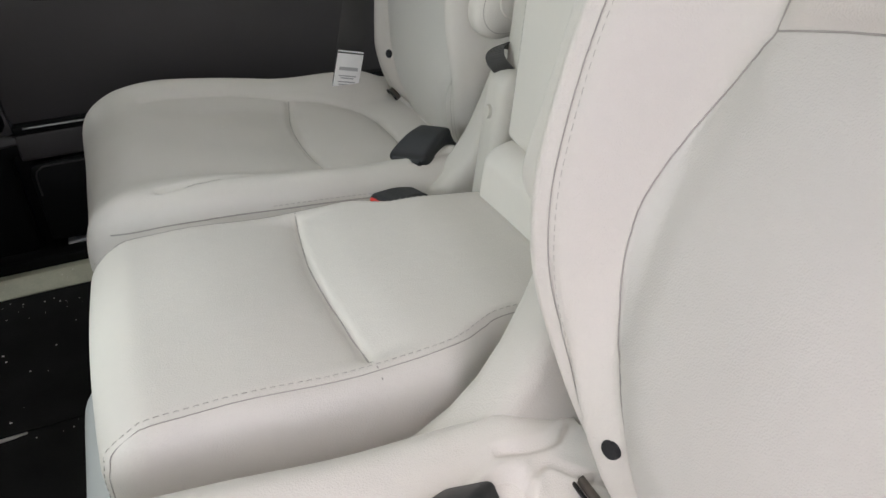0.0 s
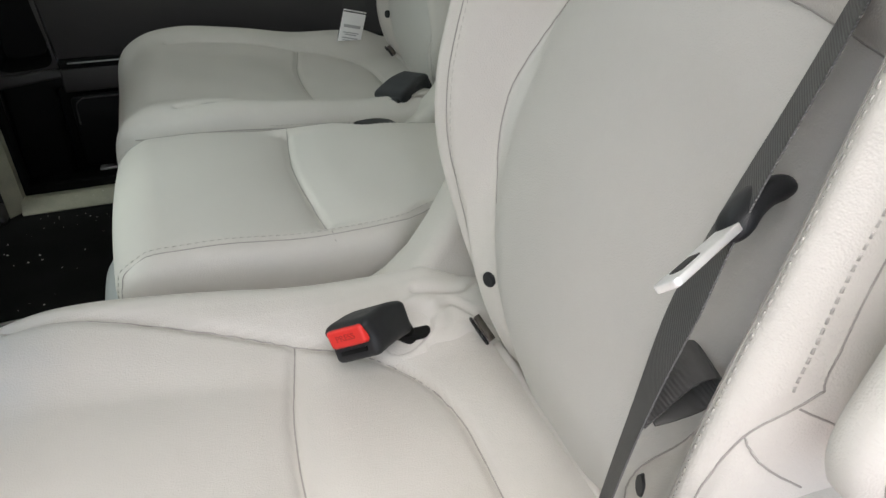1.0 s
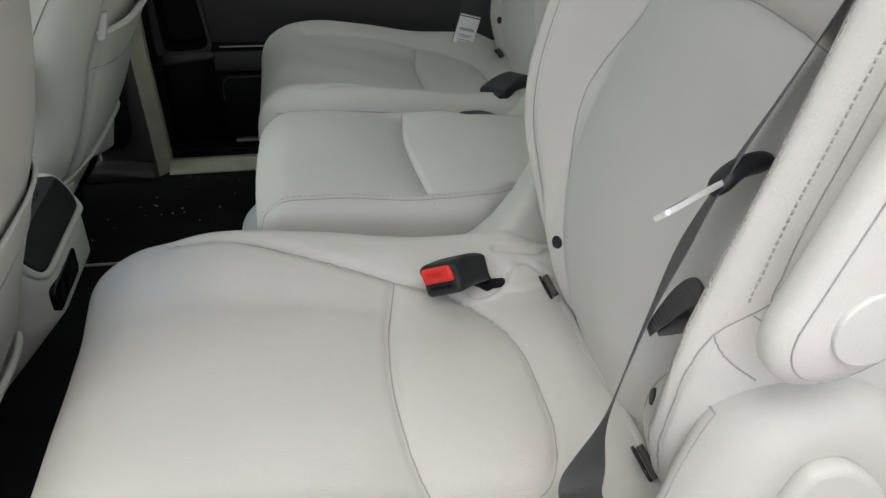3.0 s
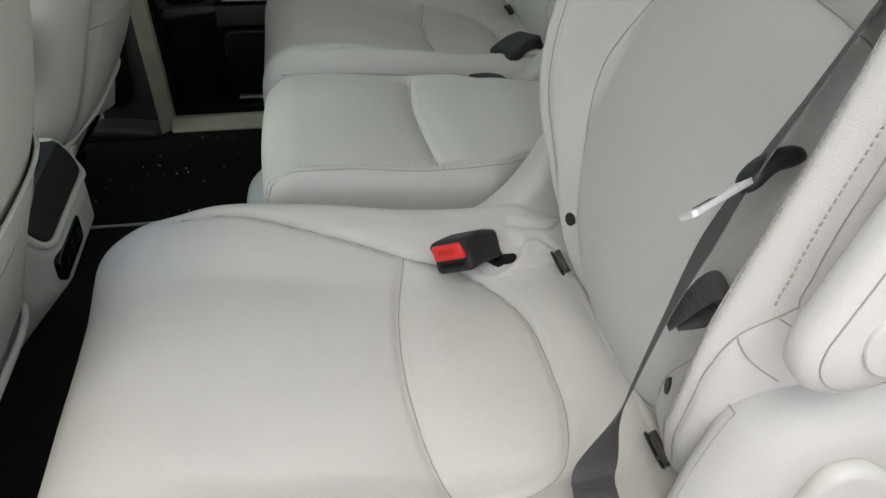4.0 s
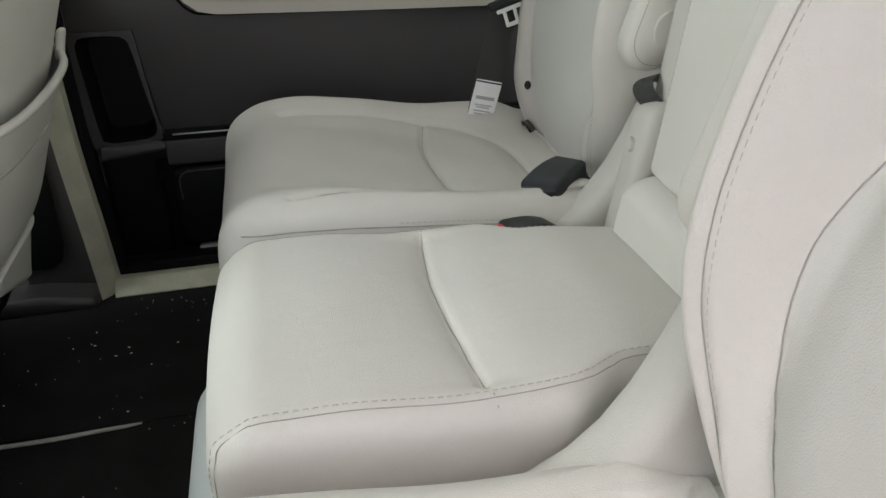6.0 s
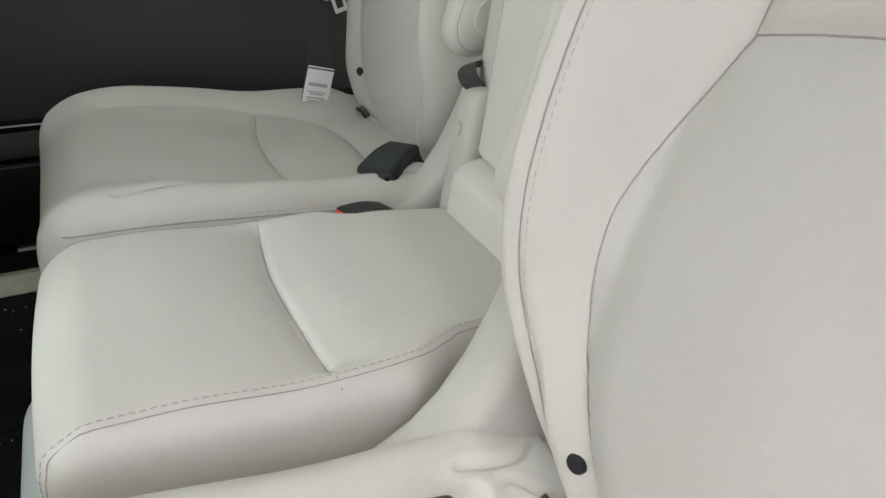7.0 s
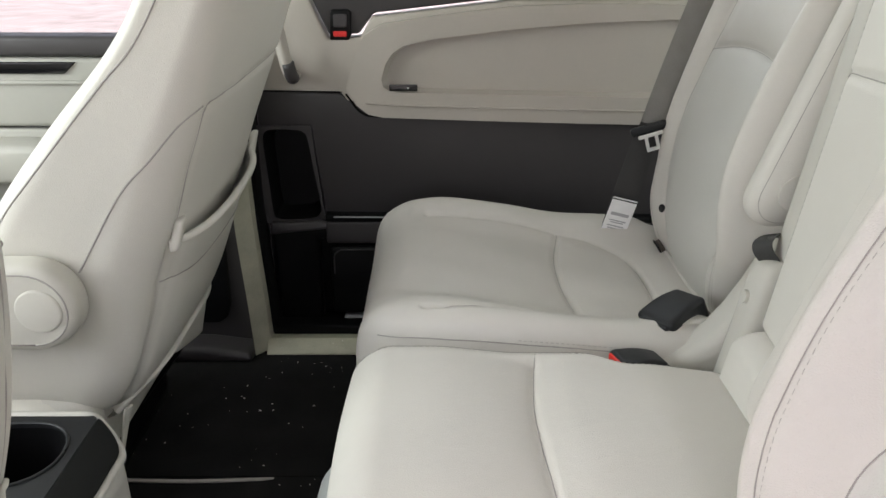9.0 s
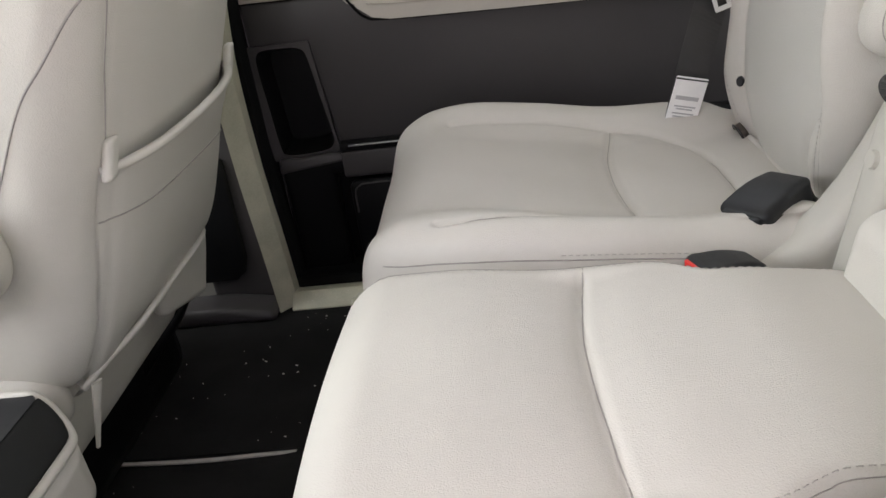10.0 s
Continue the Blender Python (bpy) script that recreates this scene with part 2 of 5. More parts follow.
def tube(points, radius, sides=6, close=False):
    """A round cord along points."""
    p = np.array(points, float)
    tan = np.gradient(p, axis=0)
    tan /= np.maximum(np.linalg.norm(tan, axis=1, keepdims=True), 1e-9)
    up = np.array([0.21, 0.13, 0.97])
    rings = []
    for c, t in zip(p, tan):
        u = np.cross(t, up)
        u /= max(np.linalg.norm(u), 1e-6)
        v = np.cross(t, u)
        rings.append([c + radius * (math.cos(k * math.tau / sides) * u + math.sin(k * math.tau / sides) * v) for k in range(sides)])
    verts = np.concatenate(rings)
    faces = []
    for i in range(len(p) - 1):
        for k in range(sides):
            faces.append((i * sides + k, i * sides + (k + 1) % sides, (i + 1) * sides + (k + 1) % sides, (i + 1) * sides + k))
    faces += [tuple(range(sides))[::-1], tuple((len(p) - 1) * sides + k for k in range(sides))]
    return verts, faces


def stitches(points, length=0.0042, gap=0.003, radius=0.0006, lift=0.0004):
    """Short thread ends along a line, joined into one mesh."""
    p = np.array(points, float)
    s = np.r_[0, np.cumsum(np.linalg.norm(np.diff(p, axis=0), axis=1))]
    at = lambda d: np.array([np.interp(d, s, p[:, k]) for k in range(3)])
    verts, faces, d = [], [], 0.0
    while d + length < s[-1]:
        v, f = tube([at(d), at(d + length * 0.5) + np.array([0, 0, lift]), at(d + length)], radius, 5)
        faces += [tuple(i + len(verts) for i in q) for q in f]
        verts += list(v)
        d += length + gap
    return verts, faces


class Skin:
    """Finds places on a built mesh, to lay seams and stitches on it."""

    def __init__(self, verts, faces):
        self.tree = BVHTree.FromPolygons([tuple(map(float, v)) for v in verts], [tuple(map(int, f)) for f in faces])

    def drop(self, points, way, lift=0.0):
        out = []
        way = Vector(way).normalized()
        for q in points:
            hit = self.tree.ray_cast(Vector(q) - way * 1.0, way)
            if hit[0] is not None:
                out.append(np.array(hit[0] + hit[1] * lift))
        return np.array(out)


def prism(pts, lo, hi, plane="xz", bevel=0.004, segments=3):
    """A flat outline given in two axes, with thickness along the third and rounded edges."""
    bm = bmesh.new()
    put = {"xz": lambda a, b, c: (a, c, b), "xy": lambda a, b, c: (a, b, c), "yz": lambda a, b, c: (c, a, b)}[plane]
    bottom = [bm.verts.new(put(a, b, lo)) for a, b in pts]
    face = bm.faces.new(bottom)
    top = bmesh.ops.extrude_face_region(bm, geom=[face])["geom"]
    move = Vector(put(0, 0, hi - lo))
    bmesh.ops.translate(bm, vec=move, verts=[g for g in top if isinstance(g, bmesh.types.BMVert)])
    if bevel:
        bmesh.ops.recalc_face_normals(bm, faces=bm.faces)
        edges = [e for e in bm.edges if len(e.link_faces) == 2 and e.calc_face_angle(0) > 0.6]
        bmesh.ops.bevel(bm, geom=edges, offset=bevel, segments=segments, affect="EDGES", profile=0.5, clamp_overlap=True)
    return bm


def stadium(cx, cz, r, length, angle, n=14):
    """Outline of a bar with round ends: centre of one end, radius, length, tilt in degrees."""
    a = radians(angle)
    ux, uz = math.cos(a), math.sin(a)
    pts = []
    for k in range(n + 1):
        t = math.pi / 2 + math.pi * k / n
        pts.append((cx + r * (math.cos(t) * ux - math.sin(t) * uz), cz + r * (math.cos(t) * uz + math.sin(t) * ux)))
    for k in range(n + 1):
        t = -math.pi / 2 + math.pi * k / n
        x, z = length + r * math.cos(t), r * math.sin(t)
        pts.append((cx + x * ux - z * uz, cz + x * uz + z * ux))
    return pts


def disc(cx, cz, r, n=32):
    return [(cx + r * math.cos(k * math.tau / n), cz + r * math.sin(k * math.tau / n)) for k in range(n)]


def round_rect(x0, x1, z0, z1, r, n=6):
    pts = []
    for cx, cz, a in ((x1 - r, z1 - r, 0), (x0 + r, z1 - r, 90), (x0 + r, z0 + r, 180), (x1 - r, z0 + r, 270)):
        pts += [(cx + r * math.cos(radians(a + 90 * k / n)), cz + r * math.sin(radians(a + 90 * k / n))) for k in range(n + 1)]
    return pts


def well(outer, inner, floor, c, depth, plane="xz", lip=0.004):
    """A sheet with an opening that runs into a hollow: outer and inner outlines of one length, the hollow's floor outline, the sheet's place and the hollow's depth."""
    put = {"xz": lambda a, b, d: (a, d, b), "xy": lambda a, b, d: (a, b, d)}[plane]
    bm = bmesh.new()
    sgn = 1 if depth > 0 else -1
    rings = [[bm.verts.new(put(a, b, h)) for a, b in line] for line, h in ((outer, c + sgn * 0.02), (outer, c), (inner, c), (inner, c + sgn * lip), (floor, c + depth))]
    for one, two in zip(rings, rings[1:]):
        for k in range(len(one)):
            bm.faces.new((one[k], one[(k + 1) % len(one)], two[(k + 1) % len(one)], two[k]))
    bm.faces.new(rings[-1])
    return bm


def strap(points, across, width, thick, mat, name, parent, label=""):
    """A flat woven strap along points; across gives its width's direction at each point."""
    p, w = np.array(points, float), np.array(across, float) * np.ones((len(points), 3))
    w /= np.linalg.norm(w, axis=1, keepdims=True)
    tan = np.gradient(p, axis=0)
    tan /= np.linalg.norm(tan, axis=1, keepdims=True)
    nor = np.cross(tan, w)
    nor /= np.linalg.norm(nor, axis=1, keepdims=True)
    wide = width * np.ones(len(p))
    verts, faces = [], []
    cross = [(-0.5, 0.3), (-0.5, -0.3), (-0.42, -0.5), (0.42, -0.5), (0.5, -0.3), (0.5, 0.3), (0.42, 0.5), (-0.42, 0.5)]
    for i in range(len(p)):
        verts += [p[i] + a * wide[i] * w[i] + b * thick * nor[i] for a, b in cross]
    for i in range(len(p) - 1):
        for k in range(8):
            faces.append((8 * i + k, 8 * i + (k + 1) % 8, 8 * i + 8 + (k + 1) % 8, 8 * i + 8 + k))
    faces += [tuple(range(8))[::-1], tuple(8 * (len(p) - 1) + k for k in range(8))]
    ob = mesh_part(name, verts, faces, mat, parent, label)
    ob.data.set_sharp_from_angle(angle=radians(50))
    return ob

# ---- the van's shell ----
MID = 0.785
FAR, NEAR = 1.60, -0.03


def box_bm(lo, hi, bevel=0.0):
    return prism([(lo[0], lo[1]), (hi[0], lo[1]), (hi[0], hi[1]), (lo[0], hi[1])], lo[2], hi[2], "xy", bevel)


def setting(name, bm, mat, label, category):
    return tagged(part(name, bm, mat, None, smooth=False), label, category, kind="structure")


floor = setting("floor", box_bm((-1.9, -0.02, -0.06), (2.0, 1.59, 0.0)), CARPET, "black carpeted van floor with crumbs on it", "floor")
setting("ground", box_bm((-60, -60, -0.62), (60, 60, -0.5)), PAVING, "pale concrete ground outside the van", "ground")
setting("ceiling", box_bm((-1.3, -0.05, 1.21), (2.0, 1.66, 1.27)), LINER, "light beige cloth roof liner", "ceiling")
setting("wall_rear", box_bm((1.95, -0.05, -0.06), (2.01, 1.66, 0.75)), LINER, "light lining closing the van's rear", "wall")
setting("wall_front", box_bm((-1.95, -0.05, -0.06), (-1.89, 1.66, 0.62)), DARK, "dark dashboard panel under the windscreen", "wall")
setting("wall_far_rear", box_bm((0.78, 1.6, -0.06), (1.95, 1.66, 0.75)), PLASTIC_D, "beige side lining behind the sliding door", "wall")
setting("wall_near_rear", box_bm((0.60, -0.09, -0.06), (1.95, -0.03, 0.75)), PLASTIC_D, "beige side lining behind the door opening", "wall")
setting("wall_near_front", box_bm((-1.89, -0.09, -0.06), (-0.66, -0.03, 0.72)), PLASTIC_D, "beige inside of the closed front door", "wall")
for n, (lo, hi) in enumerate((((-0.66, -0.09, -0.06), (-0.56, -0.03, 1.21)), ((0.43, -0.09, 0.0), (0.60, -0.03, 1.21)), ((0.70, 1.6, 0.75), (0.80, 1.66, 1.21)), ((-0.60, 1.6, 0.75), (-0.50, 1.66, 1.21)))):
    setting("pillar_%d" % (n + 1), box_bm(lo, hi, 0.01), PLASTIC_D, "beige trimmed door pillar", "pillar")

# far B-pillar lower trim: dark plastic with a bulge behind the front seat
pil = thing("pillar_trim", (-0.62, 1.56, 0.0), "dark grey plastic lower pillar trim beside the sill", "trim", kind="structure")
part("trim_panel", prism([(-0.60, 0.0), (-0.462, -0.002), (-0.470, 0.14), (-0.482, 0.40), (-0.47, 0.60), (-0.52, 0.75), (-0.60, 0.75)], 1.535, 1.60, "xz", 0.012), DARK, pil)
part("trim_foot", prism([(-0.95, 0.0), (-0.466, 0.0), (-0.47, 0.022), (-0.56, 0.035), (-0.95, 0.04)], 1.465, 1.535, "xz", 0.012), DARK, pil)
# a black slab on the panel paints the recess's shade; nothing is cut out
part("trim_recess_shade", prism([(-0.62, 0.06), (-0.545, 0.06), (-0.525, 0.075), (-0.515, 0.11), (-0.512, 0.30), (-0.62, 0.30)], 1.525, 1.54, "xz", 0.012), BLACK, pil, "black patch painting the dark hollow behind the front seat")
settle(pil)

# pale sill that frames the sliding door's opening
sill = thing("door_sill", (-0.445, 1.525, 0.0), "pale greenish painted sill strip along the door opening", "sill", kind="structure")
part("sill_base", prism([(1.497, 0.001), (1.600, 0.001), (1.600, 0.010), (1.527, 0.026), (1.499, 0.006)], -0.445, 0.75, "yz", 0.002), SILL, sill)
sv, sf = [], []
for z in np.linspace(0.0, 0.62, 24):
    lean = profile(z, [0, 0.1, 0.3, 0.45, 0.62], [-0.452, -0.456, -0.466, -0.466, -0.448])
    sv += [(lean - 0.016, 1.497, z), (lean + 0.012, 1.527, z + 0.0), (lean + 0.014, 1.60, z), (lean - 0.02, 1.60, z)]
for i in range(23):
    for k in range(4):
        sf.append((4 * i + k, 4 * i + (k + 1) % 4, 4 * i + 4 + (k + 1) % 4, 4 * i + 4 + k))
sf += [(3, 2, 1, 0), (92, 93, 94, 95)]
mesh_part("sill_upright", sv, sf, SILL, sill, smooth=False)
settle(sill)

# thin pale strip between the carpets
strip = thing("floor_strip", (-0.48, 1.118, 0.0), "thin pale edging strip lying on the black carpet", "trim", kind="structure")
sp = curve_pts([(-0.67, 1.116, 0.003), (-0.60, 1.109, 0.0035), (-0.49, 1.106, 0.003), (-0.40, 1.111, 0.0015), (-0.355, 1.116, -0.002)], 24)
v, f = tube(sp, 0.0032, 6)
mesh_part("edging", v, f, STRIP, strip)
settle(strip)
mat2 = thing("carpet_mat", (-0.4, 1.30, 0.0), "black carpet mat lying beside the door sill", "mat")
part("mat_sheet", prism(round_rect(-0.72, 0.1, 1.118, 1.478, 0.02), 0.0004, 0.003, "xy", 0.001), CARPET, mat2)
settle(mat2)

rng = random.Random(7)
cv, cf = [], []
spots = [(-0.489, 1.337), (-0.455, 1.338), (-0.416, 1.298), (-0.398, 1.319), (-0.392, 1.30), (-0.548, 1.289)]
spots += [(rng.uniform(-0.62, -0.24), rng.uniform(0.95, 1.47)) for _ in range(42)]
spots += [(rng.gauss(-0.33, 0.05), rng.gauss(1.43, 0.03)) for _ in range(16)]
spots += [(rng.uniform(-0.44, -0.05), rng.uniform(1.505, 1.545)) for _ in range(26)]
for k, (x, y) in enumerate(spots):
    s = 0.0013 if k < 6 else rng.choice((0.0004, 0.0005, 0.0006, 0.0007, 0.0011))
    a, b = rng.uniform(0, 3.14), rng.uniform(0.6, 2.2)
    z = 0.0034 if 1.12 < y < 1.48 else 0.0004
    if y > 1.50:
        z = 0.0065 + (y - 1.499) / 0.028 * 0.02 if y < 1.527 else 0.0265 - (y - 1.527) * 0.22
    base = len(cv)
    for dx, dy, dz in ((-b, -1, 0), (b, -0.8, 0), (b * 0.8, 1, 0), (-b, 0.9, 0), (0.1, 0, 1.3)):
        cv.append((x + s * (dx * math.cos(a) - dy * math.sin(a)), y + s * (dx * math.sin(a) + dy * math.cos(a)), z + s * dz))
    cf += [(base, base + 1, base + 4), (base + 1, base + 2, base + 4), (base + 2, base + 3, base + 4), (base + 3, base, base + 4), (base + 3, base + 2, base + 1, base)]
tagged(mesh_part("crumbs", cv, cf, CRUMB, smooth=False), "pale crumbs and grit scattered on black carpet", "crumbs", kind="stuff")

# ---- far sliding door ----
door = thing("door_1", (0.1, FAR, 0.0), "closed sliding door with dark lower and beige upper lining", "door", kind="structure")
part("lower_panel", prism([(-0.445, -0.03), (0.74, -0.03), (0.74, 0.27), (-0.335, 0.275), (-0.445, 0.265)], 1.625, 1.66, "xz", 0.006), BLACK, door, "black lower door panel")
part("middle_panel", prism([(-0.445, 0.462), (-0.341, 0.462), (-0.322, 0.292), (-0.318, 0.278), (0.74, 0.268), (0.74, 0.485), (-0.445, 0.54)], 1.605, 1.65, "xz", 0.008), DARK, door, "dark grey door panel")
part("beige_skin", prism([(-0.445, 0.535), (-0.275, 0.533), (-0.262, 0.515), (0.1, 0.50), (0.74, 0.49), (0.74, 0.71), (0.05, 0.705), (-0.21, 0.675), (-0.232, 0.638), (-0.295, 0.636), (-0.35, 0.76), (-0.445, 0.76)], 1.602, 1.648, "xz", 0.006), PLASTIC_D, door, "beige upper door lining")
part("upper_band", prism([(-0.345, 0.76), (-0.292, 0.642), (-0.235, 0.644), (-0.205, 0.682), (0.05, 0.711), (0.74, 0.716), (0.74, 0.80), (-0.345, 0.80)], 1.606, 1.648, "xz", 0.005), DARK, door, "dark grey band under the window")
# armrest pod: a raised frame round a hollow
pod_o = [(-0.262, 0.545), (-0.243, 0.512), (-0.22, 0.494), (-0.19, 0.488), (0.0, 0.482), (0.2, 0.477), (0.45, 0.472), (0.45, 0.70), (0.2, 0.702), (0.05, 0.696), (-0.1, 0.678), (-0.19, 0.664), (-0.222, 0.645), (-0.24, 0.61)]
pod_i = [(-0.193, 0.562), (-0.19, 0.548), (-0.18, 0.541), (-0.16, 0.538), (0.0, 0.534), (0.2, 0.53), (0.42, 0.526), (0.42, 0.676), (0.2, 0.668), (0.05, 0.655), (-0.1, 0.637), (-0.15, 0.625), (-0.172, 0.61), (-0.185, 0.59)]
pod_f = [(a + (0.018 if a < 0.1 else -0.01), 0.55 + (b - 0.55) * 0.9 + 0.008) for a, b in pod_i]
bm = well(pod_o, pod_i, pod_f, 1.582, 0.03, "xz")
bmesh.ops.bevel(bm, geom=[e for e in bm.edges if e.calc_face_angle(0) > 0.5], offset=0.005, segments=3, affect="EDGES", clamp_overlap=True)
part("armrest_pod", bm, PLASTIC_D, door, "beige door armrest with a hollow grip")
v, f = tube([(x, 1.5805, z) for x, z in curve_pts([(-0.225, 0.517), (-0.15, 0.512), (0.1, 0.506), (0.43, 0.50)], 30)], 0.0022, 6)
mesh_part("pod_line", v, f, PLASTIC_D, door)
v, f = tube([(x, 1.6045, z) for x, z in [(-0.445, 0.5365), (-0.27, 0.5335)]], 0.0016, 6)
mesh_part("panel_gap", v, f, RUBBER, door)
v, f = tube([(x, 1.602, z) for x, z in curve_pts([(-0.265, 0.53), (-0.235, 0.493), (-0.19, 0.4855), (0.0, 0.4795), (0.45, 0.4695)], 40)], 0.0022, 6)
mesh_part("pod_gap", v, f, RUBBER, door)
part("window_switch", prism(round_rect(-0.178, -0.124, 0.541, 0.553, 0.002), 1.577, 1.584, "xz", 0.001), GLOSS, door, "small glossy black window switch")
part("switch_mark", prism(round_rect(-0.1435, -0.1405, 0.5455, 0.5485, 0.001), 1.5765, 1.5775, "xz", 0.0), TAG, door)
lock = part("lock_plate", prism([(-0.290, 0.633), (-0.254, 0.633), (-0.249, 0.643), (-0.248, 0.684), (-0.252, 0.689), (-0.283, 0.689), (-0.287, 0.684)], 1.598, 1.607, "xz", 0.003), BLACK, door, "black door lock switch plate")
part("lock_lever", prism(round_rect(-0.281, -0.256, 0.657, 0.681, 0.004), 1.594, 1.60, "xz", 0.002), DARK, lock)
part("lock_mark", prism(round_rect(-0.282, -0.257, 0.640, 0.650, 0.002), 1.595, 1.60, "xz", 0.001), RED, lock, "red lock mark")
# bottle holder
hole = curve_pts([(-0.4315, 0.36), (-0.4355, 0.43), (-0.432, 0.451), (-0.417, 0.4585), (-0.372, 0.458), (-0.354, 0.453), (-0.346, 0.438), (-0.337, 0.37), (-0.3275, 0.300), (-0.330, 0.280), (-0.346, 0.270), (-0.395, 0.2665), (-0.417, 0.269), (-0.4265, 0.282), (-0.4315, 0.36)], 84)[:-1]
mx, mz = -0.380, 0.36
rim_o = []
for x, z in hole:
    dx, dz = x - mx, z - mz
    reach = min(((-0.446 if dx < 0 else (-0.318 - (z - 0.262) * 0.11)) - mx) / dx if abs(dx) > 1e-6 else 9, ((0.466 if dz > 0 else 0.258) - mz) / dz if abs(dz) > 1e-6 else 9)
    rim_o.append((mx + dx * reach, mz + dz * reach))
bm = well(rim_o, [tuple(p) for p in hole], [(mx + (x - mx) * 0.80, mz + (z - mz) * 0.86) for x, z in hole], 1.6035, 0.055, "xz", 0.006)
# the hollow's walls and floor are black, so its shade is in the colour
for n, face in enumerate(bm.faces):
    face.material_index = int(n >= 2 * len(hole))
bottle = part("bottle_holder", bm, DARK, door, "moulded bottle holder with its hollow's shade coloured black")
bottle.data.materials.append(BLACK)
part("holder_front", prism([(-0.437, 0.235), (-0.30, 0.250), (-0.305, 0.262), (-0.335, 0.268), (-0.40, 0.263), (-0.432, 0.266)], 1.590, 1.604, "xz", 0.006), DARK, door)
part("ledge", prism([(-0.318, 0.268), (0.74, 0.262), (0.74, 0.275), (-0.318, 0.284)], 1.585, 1.63, "xz", 0.004), BLACK, door, "black door ledge")
v, f = tube([(x, 1.584, 0.2795 - (x + 0.31) * 0.006) for x in np.linspace(-0.30, -0.16, 6)], 0.0016, 6)
mesh_part("ledge_trim", v, f, SILVER, door, "thin silver trim line")
part("lower_shelf", prism([(-0.43, 0.02), (-0.335, 0.02), (-0.335, 0.225), (0.74, 0.225), (0.74, 0.262), (-0.318, 0.268), (-0.335, 0.262), (-0.435, 0.255)], 1.592, 1.63, "xz", 0.012), BLACK, door)
part("pocket_face", prism([(-0.318, 0.218), (0.74, 0.212), (0.74, 0.262), (-0.318, 0.268)], 1.588, 1.60, "xz", 0.005), DARK, door, "dark grey pocket edge")
part("speaker_panel", prism(round_rect(-0.312, -0.12, 0.055, 0.210, 0.014), 1.586, 1.60, "xz", 0.004), BLACK, door, "black speaker panel")
v, f = tube([(x, 1.584, z) for x, z in curve_pts([(-0.304, 0.150), (-0.303, 0.19), (-0.292, 0.203), (-0.27, 0.2055), (-0.13, 0.2045)], 24)], 0.0016, 6)
mesh_part("panel_line", v, f, DARK, door)
part("lower_handle", prism(round_rect(-0.29, -0.20, 0.033, 0.045, 0.004), 1.588, 1.61, "xz", 0.003), GREYBASE, door)
part("lower_lip", prism([(-0.440, 0.012), (0.74, 0.012), (0.74, 0.04), (-0.440, 0.04)], 1.553, 1.63, "xz", 0.004), BLACK, door)
part("edge_panel", prism([(-0.53, -0.06), (-0.43, -0.06), (-0.43, 0.78), (-0.53, 0.78)], 1.662, 1.69, "xz", 0.0), RUBBER, door, "dark inside of the door edge")
part("door_seal", prism([(-0.442, 0.0), (-0.428, 0.0), (-0.446, 0.30), (-0.446, 0.50), (-0.43, 0.62), (-0.444, 0.62), (-0.46, 0.50), (-0.46, 0.30)], 1.555, 1.61, "xz", 0.003), RUBBER, door, "black rubber door seal")
settle(door)

# grab handle on the pillar
grip = thing("grab_handle", (-0.37, 1.56, 0.56), "beige plastic grab handle on the door pillar", "handle")
gp = curve_pts([(-0.395, 1.575, 0.80), (-0.388, 1.545, 0.76), (-0.378, 1.54, 0.68), (-0.366, 1.545, 0.60), (-0.361, 1.556, 0.572), (-0.360, 1.60, 0.566)], 30)
v, f = tube(gp, 0.0115, 10)
mesh_part("handle_bar", v, f, PLASTIC_D, grip)
v, f = tube(gp[-13:-5] + np.array([0.003, -0.001, 0]), 0.0128, 10)
mesh_part("handle_end", v, f, DARK, grip, "dark grey lower end of the handle")
settle(grip)

# window glass and the far front door
front_door = thing("door_2", (-1.2, FAR, 0.0), "closed front door with beige lining and dark bands", "door", kind="structure")
part("door_lining", prism([(-1.89, -0.06), (-0.62, -0.06), (-0.62, 0.46), (-1.89, 0.46)], 1.60, 1.66, "xz", 0.006), DOOR_F, front_door)
part("armrest", prism([(-1.6, 0.36), (-0.80, 0.37), (-0.76, 0.40), (-0.80, 0.445), (-1.6, 0.45)], 1.52, 1.61, "xz", 0.015), DOOR_F, front_door, "pale padded door armrest")
part("beige_band", prism([(-1.89, 0.465), (-0.62, 0.465), (-0.62, 0.60), (-1.89, 0.60)], 1.595, 1.655, "xz", 0.01), DOOR_F, front_door)
part("trim_line", prism([(-1.89, 0.545), (-0.62, 0.55), (-0.62, 0.558), (-1.89, 0.553)], 1.588, 1.60, "xz", 0.003), DOOR_F, front_door)
part("gloss_insert", prism([(-1.6, 0.568), (-0.80, 0.57), (-0.775, 0.592), (-1.6, 0.592)], 1.588, 1.60, "xz", 0.003), GLOSS, front_door, "glossy black insert")
part("dark_band", prism([(-1.89, 0.603), (-0.62, 0.603), (-0.62, 0.640), (-1.89, 0.640)], 1.59, 1.655, "xz", 0.008), DARK, front_door, "dark grey band under the window")
settle(front_door)
for n, (x0, x1) in enumerate(((-0.50, 0.70), (-1.85, -0.60))):
    pane = setting("window_%d" % (n + 1), box_bm((x0, 1.63, 0.640 if n else 0.78), (x1, 1.634, 1.2)), GLASS, "clear side window pane", "window")
    pane.visible_shadow = False

# ---- second-row outboard seats ----
HALF = 0.124


